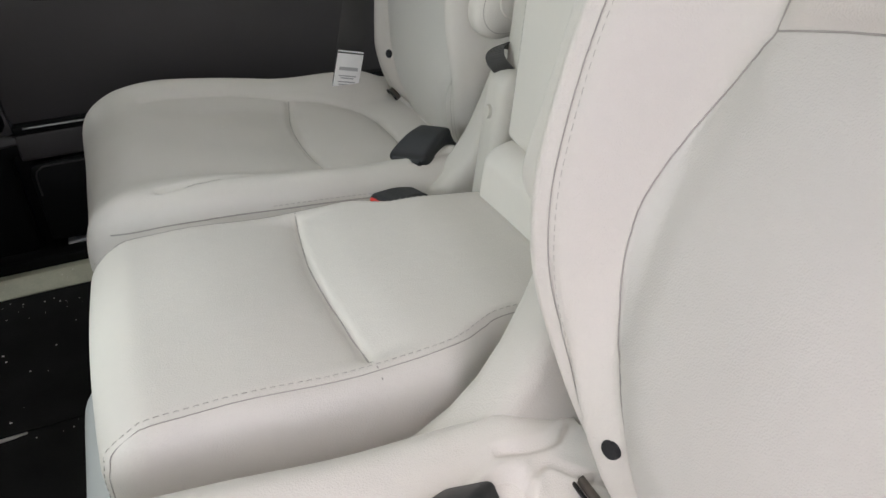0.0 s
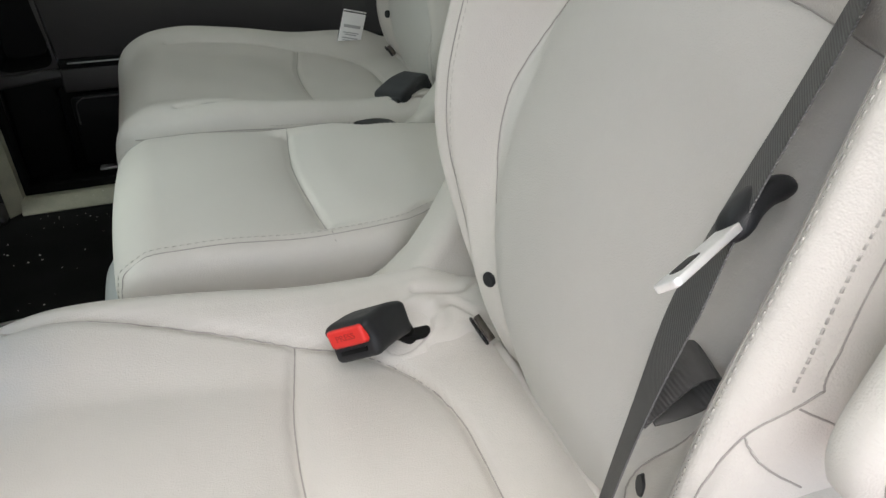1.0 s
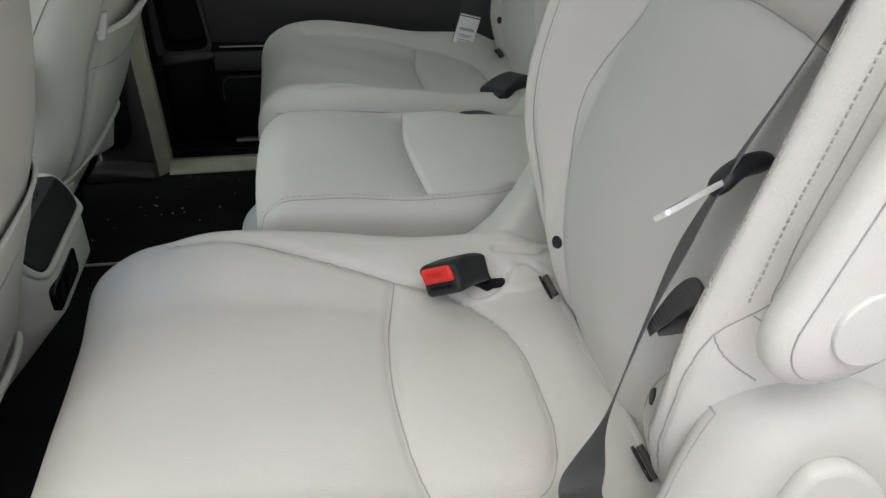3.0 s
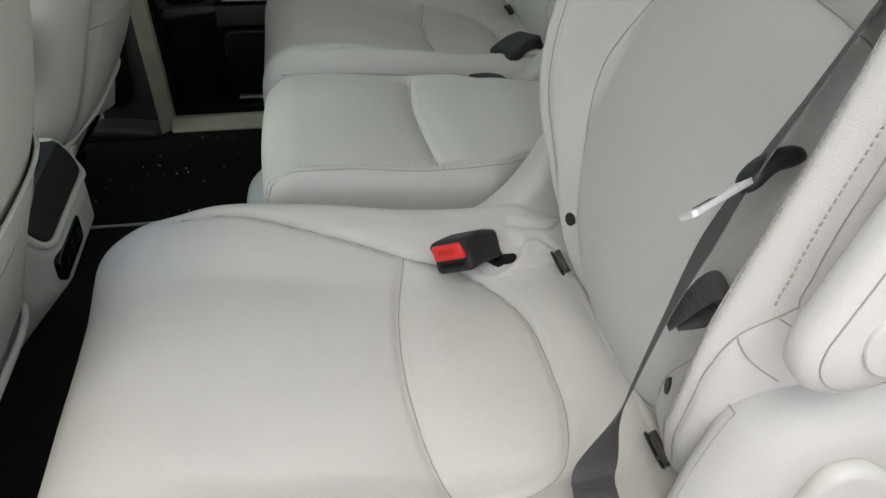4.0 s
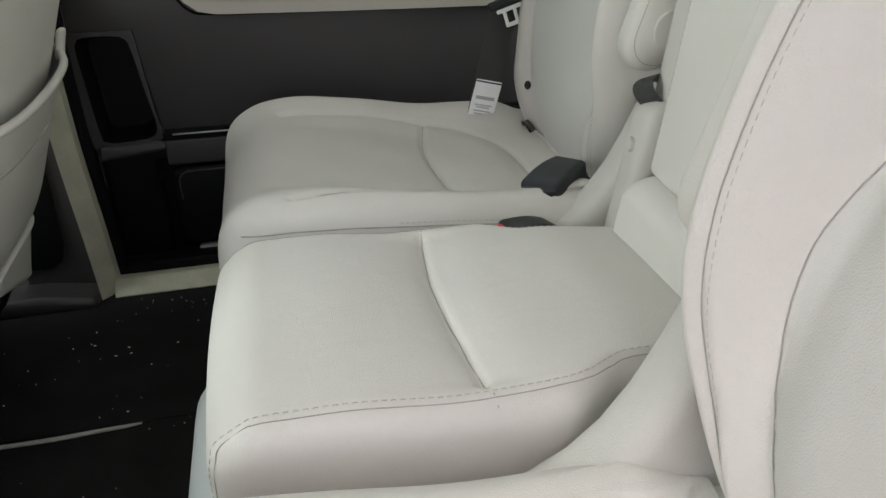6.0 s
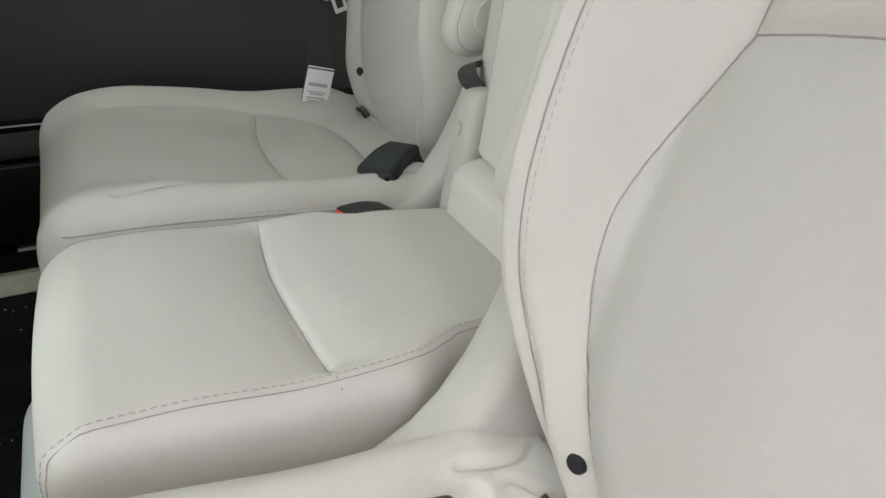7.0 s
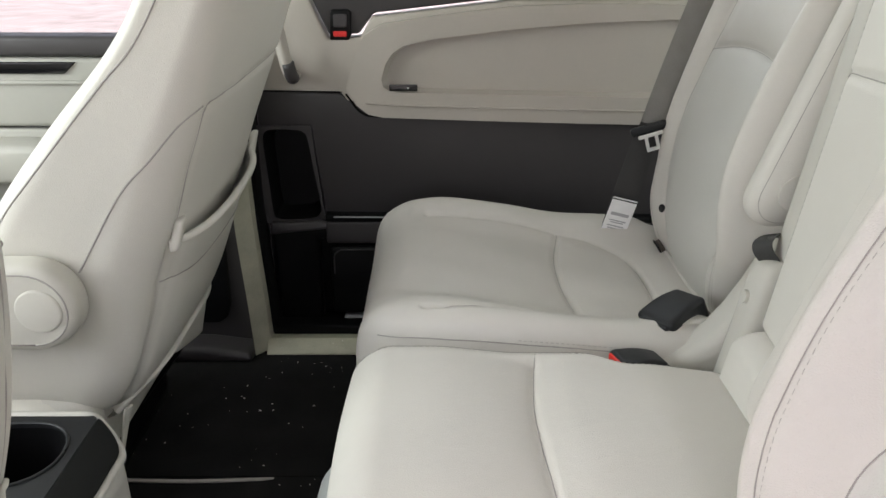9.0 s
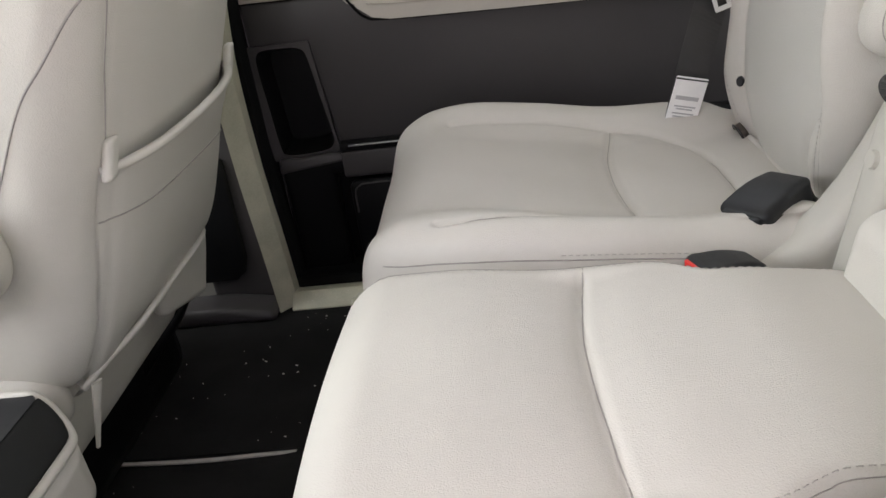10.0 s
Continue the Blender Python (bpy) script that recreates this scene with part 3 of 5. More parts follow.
def outboard_cushion(seat, put, flip, hide, rise):
    """Leather cushion with raised bolsters, an oval rear panel and sewn seams; X from the back, W outwards."""
    V, F = soft_box((-0.505, -0.255, 0.13), (0.095, 0.262, 0.30), (0.075, 0.055, 0.06), 0.0042)
    X, W, Z = V.T.copy()
    side_in = curve_pts([(-0.405, -0.212), (-0.380, -0.210), (-0.350, -0.207), (-0.293, -0.198), (-0.218, -0.182), (-0.168, -0.168), (-0.11, -0.152), (-0.068, -0.118), (-0.048, -0.06), (-0.045, 0.0)], 70)
    side_out = side_in * np.array([1, -1])
    side_out[:, 1] *= profile(side_out[:, 0], [-0.44, -0.30, -0.17, 0.0], [0.80, 0.90, 1.0, 1.0])
    cross = curve_pts([(-0.168, -0.168), (-0.184, -0.09), (-0.190, 0.0), (-0.184, 0.09), (-0.168, 0.168)], 40)
    seams = [side_in, side_out, cross]
    top = smooth(0.2, 0.285, Z)
    gap = line_gap(np.stack([X, W], 1), seams)
    base = profile(X, [-0.49, -0.42, -0.30, -0.17, -0.05, 0.05], [0.334, 0.341, 0.327, 0.306, 0.2985, 0.298]) - 0.30
    bolster = np.where(W > 0, rise, 0.040) * smooth(0.12, 0.222, np.abs(W)) * (0.55 + 0.45 * smooth(-0.48, -0.30, X)) * (1 - 0.7 * smooth(-0.03, 0.03, X))
    puff = 0.0065 * (1 - np.exp(-(gap / 0.026) ** 2)) - 0.0070 * np.exp(-(gap / 0.0045) ** 2) - 0.003
    lumps = 0.0014 * np.sin(X * 31 + W * 17) * np.sin(W * 29 - X * 11)
    Z += top * (base + bolster + puff + lumps)
    W += np.sign(W) * 0.004 * smooth(0.15, 0.22, Z) * (np.abs(W) > 0.2) * smooth(-0.5, -0.3, X) * (1 - smooth(-0.12, 0.02, X))
    W *= 1 - 0.10 * smooth(-0.36, -0.50, X) * (W < 0)
    pts = put(X, W, Z)
    cushion = mesh_part("cushion", pts, F, hide, seat, flip=flip)
    skin = Skin(pts, F)
    for line in seams:
        on = skin.drop(put(line[:, 0], line[:, 1], np.full(len(line), 0.3)), (0, 0, -1), -0.0002)
        v, f = tube(on, 0.0007, 5)
        mesh_part("seam", v, f, SEAM, cushion)
    on, sewn = [], []
    s = -1 if flip else 1
    for a in np.linspace(-0.47, -0.10, 60):
        z = float(profile(np.array([a]), [-0.48, -0.40, -0.25, -0.10], [0.322, 0.334, 0.326, 0.310])[0])
        for dz, row in ((0.0, on), (0.0045, sewn)):
            hit = skin.tree.ray_cast(Vector(put(np.array([a]), np.array([-0.5]), np.array([z + dz]))[0]), Vector((0, s, 0)))
            if hit[0] is not None:
                row.append(np.array(hit[0]))
    v, f = tube(on, 0.0009, 5)
    mesh_part("side_seam", v, f, SEAM, cushion)
    v, f = stitches(sewn[len(sewn) // 2:], 0.0042, 0.003, 0.0005)
    mesh_part("stitching", v, f, STITCH, cushion)
    return skin


def outboard_back(seat, put, flip, wing, plugs):
    V, F = soft_box((0.0, -0.215, 0.272), (0.13, 0.215, 0.97), (0.04, 0.05, 0.05), 0.0044)
    X, W, Z = V.T.copy()
    wide = profile(Z, [0.27, 0.31, 0.35, 0.40, 0.46, 0.55, 0.80, 0.97], [0.115, 0.135, 0.163, 0.192, 0.208, 0.214, 0.205, 0.185])
    near = wing > 0.03
    if near:
        wide = np.where(W > 0, profile(Z, [0.27, 0.33, 0.40, 0.46, 0.55, 0.80, 0.97], [0.165, 0.195, 0.213, 0.223, 0.227, 0.222, 0.20]), wide)
    else:
        wide = np.where(W > 0, np.maximum(wide, profile(Z, [0.27, 0.35, 0.46, 0.97], [0.195, 0.203, 0.207, 0.176])), wide)
    W *= wide / 0.215
    inner = curve_pts([(0.080, 0.28), (0.091, 0.33), (0.111, 0.38), (0.146, 0.45), (0.158, 0.55), (0.157, 0.62), (0.155, 0.650)], 50)
    inmost = curve_pts([(-0.080, 0.28), (-0.091, 0.33), (-0.111, 0.38), (-0.145, 0.45), (-0.156, 0.53), (-0.147, 0.59), (-0.128, 0.635), (-0.121, 0.649)], 50)
    over = lambda w: 0.6495 + 0.0175 * (1 - ((w - 0.017) / 0.138) ** 2)
    arc = np.array([(w, over(w)) for w in np.linspace(-0.121, 0.155, 30)])
    upper = curve_pts([(0.155, 0.650), (0.147, 0.75), (0.138, 0.93)], 16)
    upmost = curve_pts([(-0.121, 0.649), (-0.116, 0.75), (-0.112, 0.93)], 16)
    outer = curve_pts([(0.128, 0.31), (0.157, 0.36), (0.180, 0.42), (0.196, 0.5), (0.198, 0.65), (0.184, 0.9)], 50)
    seams = [inner, inmost, arc, upper, upmost]
    stitched = [outer, outer * np.array([-0.93, 1])]
    tucks = []
    if near:
        ridge = curve_pts([(0.144, 0.33), (0.159, 0.37), (0.177, 0.43), (0.1865, 0.50), (0.1875, 0.56), (0.1865, 0.61), (0.182, 0.75), (0.172, 0.92)], 60)
        stitched = [curve_pts([(0.2145, 0.535), (0.2130, 0.58), (0.2122, 0.65), (0.2105, 0.70), (0.205, 0.78), (0.193, 0.92)], 60), stitched[1]]
        tucks = [curve_pts([(0.2145, 0.535), (0.212, 0.526), (0.2035, 0.505), (0.196, 0.47), (0.186, 0.42), (0.168, 0.36), (0.15, 0.32)], 50), curve_pts([(0.2045, 0.506), (0.2105, 0.492), (0.2185, 0.478)], 16), curve_pts([(0.213, 0.526), (0.219, 0.519), (0.226, 0.508)], 16)]
    front = 1 - X / 0.13
    gap = line_gap(np.stack([W, Z], 1), seams)
    gap2 = line_gap(np.stack([W, Z], 1), stitched)
    bolster = np.where(W > 0, wing, 0.082) * smooth(np.where(W > 0, 0.118, 0.136), 0.208, np.abs(W)) * smooth(0.32, 0.57, Z) * (1 - 0.3 * smooth(0.72, 0.95, Z))
    if near:
        side = 0.053 * smooth(-0.038, 0.008, W - np.interp(Z, ridge[:, 1], ridge[:, 0])) * smooth(0.30, 0.53, Z)
        bolster = np.where(W > 0, side, bolster)
    puff = 0.010 * (1 - np.exp(-(gap / 0.026) ** 2)) - 0.0060 * np.exp(-(gap / 0.0055) ** 2) - 0.002 * np.exp(-(gap2 / 0.003) ** 2)
    crown = 0.006 * (1 - (W / 0.2) ** 2) * smooth(0.3, 0.42, Z) * (1 - smooth(0.5, 0.62, Z))
    lumps = 0.0012 * np.sin(Z * 23 + W * 15) * np.sin(W * 25 - Z * 9)
    if near:
        gap3 = line_gap(np.stack([W, Z], 1), tucks)
        gap4 = line_gap(np.stack([W, Z], 1), [ridge, ridge + np.array([0.0035, 0.0])])
        puff += 0.003 * np.exp(-(gap3 / 0.012) ** 2) - 0.0048 * np.exp(-(gap3 / 0.0032) ** 2) - 0.0018 * np.exp(-(gap4 / 0.0022) ** 2) - 0.0035 * np.exp(-(gap2 / 0.0045) ** 2)
        puff -= (W > 0.1) * 0.012 * smooth(0.205, 0.226, W)
    X = X + front ** 2 * (-bolster - puff - crown + lumps) + profile(Z, [0.27, 0.31, 0.345, 0.38, 0.43, 0.495, 0.568, 0.65, 0.80, 0.97], [0.030, 0.023, 0.014, 0.010, 0.016, 0.030, 0.049, 0.072, 0.120, 0.176])
    pts = put(X, W, Z)
    back = mesh_part("backrest", pts, F, LEATHER_BACK, seat, flip=flip)
    within = (W < np.interp(Z, inner[:, 1], inner[:, 0])) & (W > np.interp(Z, inmost[:, 1], inmost[:, 0])) & (Z < over(W))
    back.data.attributes.new("panel", "FLOAT", "POINT").data.foreach_set("value", np.where(within, gap, -gap).astype(np.float32))
    skin = Skin(pts, F)
    for line in seams + tucks:
        on = skin.drop(put(np.zeros(len(line)), line[:, 0], line[:, 1]), (1, 0, 0), -0.0002)
        v, f = tube(on, 0.0006, 5)
        mesh_part("seam", v, f, SEAM, back)
    if near:
        on = skin.drop(put(np.zeros(len(ridge)), ridge[:, 0] + 0.0035, ridge[:, 1]), (1, 0, 0), 0.0)
        v, f = stitches(on, 0.0036, 0.0024, 0.0008)
        mesh_part("stitching", v, f, STITCH, back)
        on = skin.drop(put(np.zeros(len(ridge)), ridge[:, 0], ridge[:, 1]), (1, 0, 0), -0.0002)
        v, f = tube(on, 0.0006, 5)
        mesh_part("seam", v, f, SEAM, back)
    for line in stitched:
        on = skin.drop(put(np.zeros(len(line)), line[:, 0], line[:, 1]), (1, 0, 0), -0.0003)
        v, f = tube(on, 0.0005, 5)
        mesh_part("seam", v, f, SEAM, back)
        on = skin.drop(put(np.zeros(len(line)), line[:, 0] - np.sign(line[:, 0]) * 0.004, line[:, 1]), (1, 0, 0), 0.0002)
        bold = near and line[0, 0] > 0
        v, f = stitches(on, 0.0030 if bold else 0.0042, 0.0020 if bold else 0.0030, 0.0009 if bold else 0.00045)
        mesh_part("stitching", v, f, STITCH, back)
    for w in plugs:
        hit = skin.tree.ray_cast(Vector(put(-0.6, w, 0.38)), Vector((1, 0, 0)))
        turn = Vector((0, 0, 1)).rotation_difference(hit[1] if hit[1].x < 0 else -hit[1]).to_matrix().to_4x4()
        on = hit[0]
        bm = bmesh.new()
        bmesh.ops.create_cone(bm, cap_ends=True, segments=20, radius1=0.0080, radius2=0.0066, depth=0.003)
        bmesh.ops.transform(bm, matrix=Matrix.Translation(on) @ turn, verts=bm.verts)
        part("plug", bm, BUCKLE, back, "round dark plastic plug")
    return skin


def flat(pts, put):
    """Turns an outline in X and Z into one in world places."""
    xs = put(np.array([p[0] for p in pts]), np.zeros(len(pts)), np.array([p[1] for p in pts]))
    return [(x, z) for x, _, z in xs]


def upright_armrest(seat, put, flip, w, x, z, lean, label, r=0.042, half=0.027, length=0.34):
    """Padded armrest folded up beside the backrest, with a pivot cap near its lower end; its outer face is towards w."""
    out = 1 if w > 0 else -1
    t = math.tan(radians(lean))
    place = lambda X, W, Z: put(x + X + t * Z, w + W, z + Z)
    V, F = soft_box((-r, -half, -r), (r, half, length), (r - 0.001, half * 0.8, r - 0.001), 0.0045)
    pts = place(*V.T)
    arm = mesh_part("armrest", pts, F, LEATHER, seat, label, flip=flip)
    skin = Skin(pts, F)
    q = r - 0.0085
    ring = [(-q, b) for b in np.linspace(length - 0.05, 0.02, 12)] + [(q * math.cos(a), q * math.sin(a)) for a in np.linspace(math.pi, math.tau, 24)] + [(q, b) for b in np.linspace(0.02, length - 0.05, 12)]
    way = Vector(put(0, -out, 0) - put(0, 0, 0))
    line = skin.drop([place(a, out * 0.2, b) for a, b in curve_pts(ring, 120)], way, -0.0002)
    v, f = tube(line, 0.0006, 5)
    mesh_part("seam", v, f, SEAM, arm)
    c = place(0.0, out * half, 0.0)
    y0, y1 = sorted((c[1] - 0.004 * (1 if put(0, out, 0)[1] > put(0, 0, 0)[1] else -1), c[1] + 0.0013 * (1 if put(0, out, 0)[1] > put(0, 0, 0)[1] else -1)))
    part("pivot_cap", prism(disc(c[0], c[2], 0.0243, 48), y0, y1, "xz", 0.0016, 4), LEATHER, arm, "round beige pivot cap")
    return arm


def outboard_seat(ox, oy, s, label, arms):
    put = lambda X, W, Z: np.stack([ox + np.asarray(X, float), oy + s * np.asarray(W, float), np.asarray(Z, float)], -1)
    flip = s < 0
    seat = thing("captain_seat", (ox - 0.2, oy, 0.0), label, "car seat", "second row seats")
    skin = outboard_cushion(seat, put, flip, LEATHER_DYED if "out" in arms else LEATHER, 0.040 if "out" in arms else 0.029)
    outboard_back(seat, put, flip, 0.046 if "out" in arms else 0.028, (-HALF, HALF) if "out" in arms else (HALF,))
    # base on the floor
    V, F = soft_box((-0.40, -0.19, 0.0), (0.06, 0.19, 0.16), 0.03, 0.03)
    mesh_part("seat_base", put(*V.T), F, GREYBASE, seat, "grey plastic seat base", flip=flip)
    # lower cover on the inner side, sweeping up to the back
    prof = [(-0.142, 0.20), (-0.142, 0.288), (-0.115, 0.297), (-0.085, 0.307), (-0.055, 0.324), (-0.03, 0.347), (-0.008, 0.378), (0.010, 0.412), (0.026, 0.448), (0.045, 0.475), (0.10, 0.49), (0.14, 0.46), (0.14, 0.20)]
    ys = sorted(put(np.zeros(2), np.array([-0.272, -0.212]), np.zeros(2))[:, 1])
    part("inner_cover", prism(flat(prof, put), ys[0], ys[1], "xz", 0.018, 5), PLASTIC, seat, "beige plastic hinge cover sweeping up to the back")
    # creased leather round the buckle's pocket, between cover and cushion
    gx, gw = np.meshgrid(np.linspace(-0.15, 0.035, 70), np.linspace(-0.222, -0.125, 50), indexing="ij")
    gx, gw = gx.ravel(), gw.ravel()
    hits = [skin.tree.ray_cast(Vector(put(a, b, 0.5)), Vector((0, 0, -1)))[0] for a, b in zip(gx, gw)]
    zc = np.array([h[2] if h is not None else 0.27 for h in hits])
    edge = smooth(-0.15, -0.075, gx) * smooth(-0.125, -0.158, gw)
    r = np.sqrt(((gx + 0.060 + 0.5 * (gw + 0.158)) / 0.027) ** 2 + ((gw + 0.158) / 0.017) ** 2)
    lift = 0.0034 * edge - 0.0018 + 0.005 * edge * np.exp(-((r - 1.15) / 0.30) ** 2) - 0.012 * np.exp(-(r / 0.85) ** 4)
    rise = 0.008 * smooth(-0.075, 0.03, gx) * smooth(-0.150, -0.215, gw)
    fold = line_gap(np.stack([gx, gw], 1), [curve_pts([(-0.032, -0.165), (-0.012, -0.176), (0.012, -0.165), (0.03, -0.15)], 20), curve_pts([(-0.045, -0.14), (-0.02, -0.138), (0.0, -0.146)], 14), curve_pts([(-0.045, -0.190), (-0.02, -0.186), (0.005, -0.192), (0.02, -0.205)], 14)])
    lift += edge * (0.0034 * np.exp(-(fold / 0.012) ** 2) - 0.0062 * np.exp(-(fold / 0.0036) ** 2))
    V = put(gx, gw, zc + lift + rise)
    F = [(i * 50 + k, (i + 1) * 50 + k, (i + 1) * 50 + k + 1, i * 50 + k + 1) for i in range(69) for k in range(49)]
    low = V - np.array([0, 0, 0.004])
    skirt = mesh_part("corner_skirt", np.vstack([V, low]), F + [tuple(3500 + i for i in reversed(q)) for q in F], LEATHER, seat, "creased leather round the buckle's pocket", flip=flip)
    pc = skin.drop(put(np.array([-0.060]), np.array([-0.158]), np.array([0.4])), (0, 0, -1))[0]
    bm = prism([(pc[0] + 0.019 * math.cos(a) - (0.006 * math.sin(a)), pc[1] + 0.0115 * math.sin(a)) for a in np.linspace(0, math.tau, 24, endpoint=False)], pc[2] - 0.004, pc[2] + 0.0012, "xy", 0.0)
    part("buckle_pocket", bm, BLACK, skirt, "dark pocket for the buckle")
    # child-seat anchors in the gap under the back
    for w in (-0.147, 0.127):
        lift = np.array([-0.50, 0.0, 0.86])
        oval = lambda p, q, h: [np.array([0.011, w, 0.3060]) + np.array([0, p * math.copysign(abs(math.cos(a)) ** 0.6, math.cos(a)), 0]) + lift * q * math.sin(a) + np.array([-0.86, 0, -0.5]) * h for a in np.linspace(0, math.tau, 33)]
        ring = np.array(oval(0.0178, 0.0100, 0.0034))
        v, f = tube(put(*ring.T), 0.0018, 8)
        anchor = mesh_part("anchor_loop", v, f, GLOSS, seat, "black child-seat anchor loop")
        rim, back_ = np.array(oval(0.0175, 0.0086, 0.0008))[:-1], np.array(oval(0.0175, 0.0086, -0.006))[:-1]
        m = len(rim)
        quads = [(k, (k + 1) % m, m + (k + 1) % m, m + k) for k in range(m)] + [tuple(range(m))[::-1], tuple(range(m, 2 * m))]
        mesh_part("anchor_pocket", put(*np.vstack([rim, back_]).T), quads, ANCHOR, anchor, flip=flip)
    v, f = tube(put(np.full(24, 0.0195), np.linspace(-0.126, 0.165, 24), np.full(24, 0.3005)), 0.0050, 10)
    mesh_part("rear_piping", v, f, LEATHER, seat, "leather piping along the gap under the backrest")
    for which in arms:
        if which == "out":
            upright_armrest(seat, put, flip, 0.2530, 0.0335, 0.557, 17, "leather armrest folded up beside the backrest", 0.0475, 0.0200)
        else:
            big = "out" not in arms
            upright_armrest(seat, put, flip, -0.233, 0.046, 0.541 if big else 0.549, 18, "leather armrest folded up beside the backrest", 0.049 if big else 0.045)
    if "out" in arms:
        hump = curve_pts([(-0.034, 0.10), (-0.033, 0.30), (-0.027, 0.36), (-0.019, 0.404), (-0.004, 0.449), (0.019, 0.4745), (0.052, 0.484), (0.090, 0.476), (0.130, 0.444), (0.160, 0.392), (0.178, 0.30), (0.18, 0.10)], 110)
        tan = np.gradient(hump, axis=0)
        tan /= np.linalg.norm(tan, axis=1, keepdims=True)
        inward = np.stack([tan[:, 1], -tan[:, 0]], -1)
        across = [(0.196, 0.016), (0.203, 0.004), (0.2075, 0.0008), (0.211, 0.0), (0.2145, 0.0004), (0.220, 0.0014), (0.228, 0.0040), (0.236, 0.0082), (0.243, 0.0140), (0.2485, 0.0205), (0.2515, 0.0265), (0.2530, 0.0330), (0.2535, 0.0400), (0.2535, 0.052)]
        V = np.concatenate([put(*(hump + d * inward).T[:1], np.full(len(hump), w), (hump + d * inward)[:, 1]) for w, d in across])
        m = len(hump)
        F = [(i * m + k, (i + 1) * m + k, (i + 1) * m + k + 1, i * m + k + 1) for i in range(len(across) - 1) for k in range(m - 1)]
        F += [tuple((len(across) - 1) * m + k for k in range(m))[::-1], tuple(range(m))]
        cover = mesh_part("outer_cover", V, F, PLASTIC, seat, "beige grained plastic hinge cover", flip=not flip)
        cover.data.set_sharp_from_angle(angle=radians(60))
        cap = hump[2:-2] + 0.0450 * inward[2:-2]
        ys2 = sorted(put(np.zeros(2), np.array([0.250, 0.266]), np.zeros(2))[:, 1])
        part("cover_cap", prism(flat([tuple(p) for p in cap[::3]], put), ys2[0], ys2[1], "xz", 0.007, 4), PLASTIC, cover, "raised smooth plastic cap")
        # thin dark cord that paints the shadow line along the cover's front edge
        edge = [k for k in range(m) if 0.30 < hump[k, 1] and hump[k, 0] < -0.003]
        v, f = tube([put(hump[k, 0] + 0.0006 * inward[k, 0], 0.2155, hump[k, 1] + 0.0006 * inward[k, 1]) for k in edge] + [put(hump[edge[-1], 0] - 0.0003, w, hump[edge[-1], 1] + 0.0002) for w in (0.213, 0.211, 0.208)], 0.0007, 5)
        mesh_part("edge_shade_line", v, f, SEAM, cover)
    settle(seat)
    return seat


A_X, A_Y, C_X, C_Y = 0.13, 0.327, 0.302, 1.243
outboard_seat(A_X, A_Y, -1, "light grey leather captain seat beside the open door", ("out", "in"))
outboard_seat(C_X, C_Y, 1, "light grey leather captain seat beside the closed sliding door", ("in",))

# ---- narrow middle seat ----
mid = thing("middle_seat", (0.03, MID, 0.0), "narrow light grey leather middle seat between the captain seats", "car seat", "second row seats")
V, F = soft_box((-0.190, -0.168, 0.10), (0.285, 0.168, 0.35), (0.045, 0.026, 0.030), 0.004)
X, W, Z = V.T.copy()
fold = curve_pts([(0.034, -0.17), (0.026, -0.09), (0.021, 0.0), (0.022, 0.05), (0.030, 0.12), (0.038, 0.17)], 40)
gap = line_gap(np.stack([X, W], 1), [fold])
top = smooth(0.27, 0.34, Z)
W *= 1 - (0.030 / 0.168) * smooth(0.09, 0.15, X) * smooth(0.20, 0.30, Z)
behind = smooth(-0.002, 0.002, X - np.interp(W, fold[:, 1], fold[:, 0]))
inside = 1 - smooth(0.128, 0.148, np.abs(W))
Z += top * inside * (0.006 * (1 - np.exp(-(gap / 0.03) ** 2)) - 0.006 - 0.005 * np.exp(-(gap / 0.004) ** 2) - 0.004 * np.exp(-(gap / 0.011) ** 2) * (1 - behind))
Z += top * (0.004 * (1 - (W / 0.168) ** 2) - 0.012 * smooth(0.15, 0.27, X) + 0.010 * smooth(0.02, -0.10, X) - 0.014 * smooth(-0.14, -0.2, X))
X += -0.007 * np.cos(np.clip(W / 0.168, -1, 1) * 1.4) * smooth(-0.1, -0.2, X)
pts = np.stack([X, MID + W, Z], -1)
cush = mesh_part("cushion", pts, F, LEATHER, mid)
skin = Skin(pts, F)
on = skin.drop([(x, MID + w, 0.4) for x, w in fold[1:-1]], (0, 0, -1), -0.0003)
v, f = tube(on, 0.0009, 5)
mesh_part("seam", v, f, SEAM, cush)
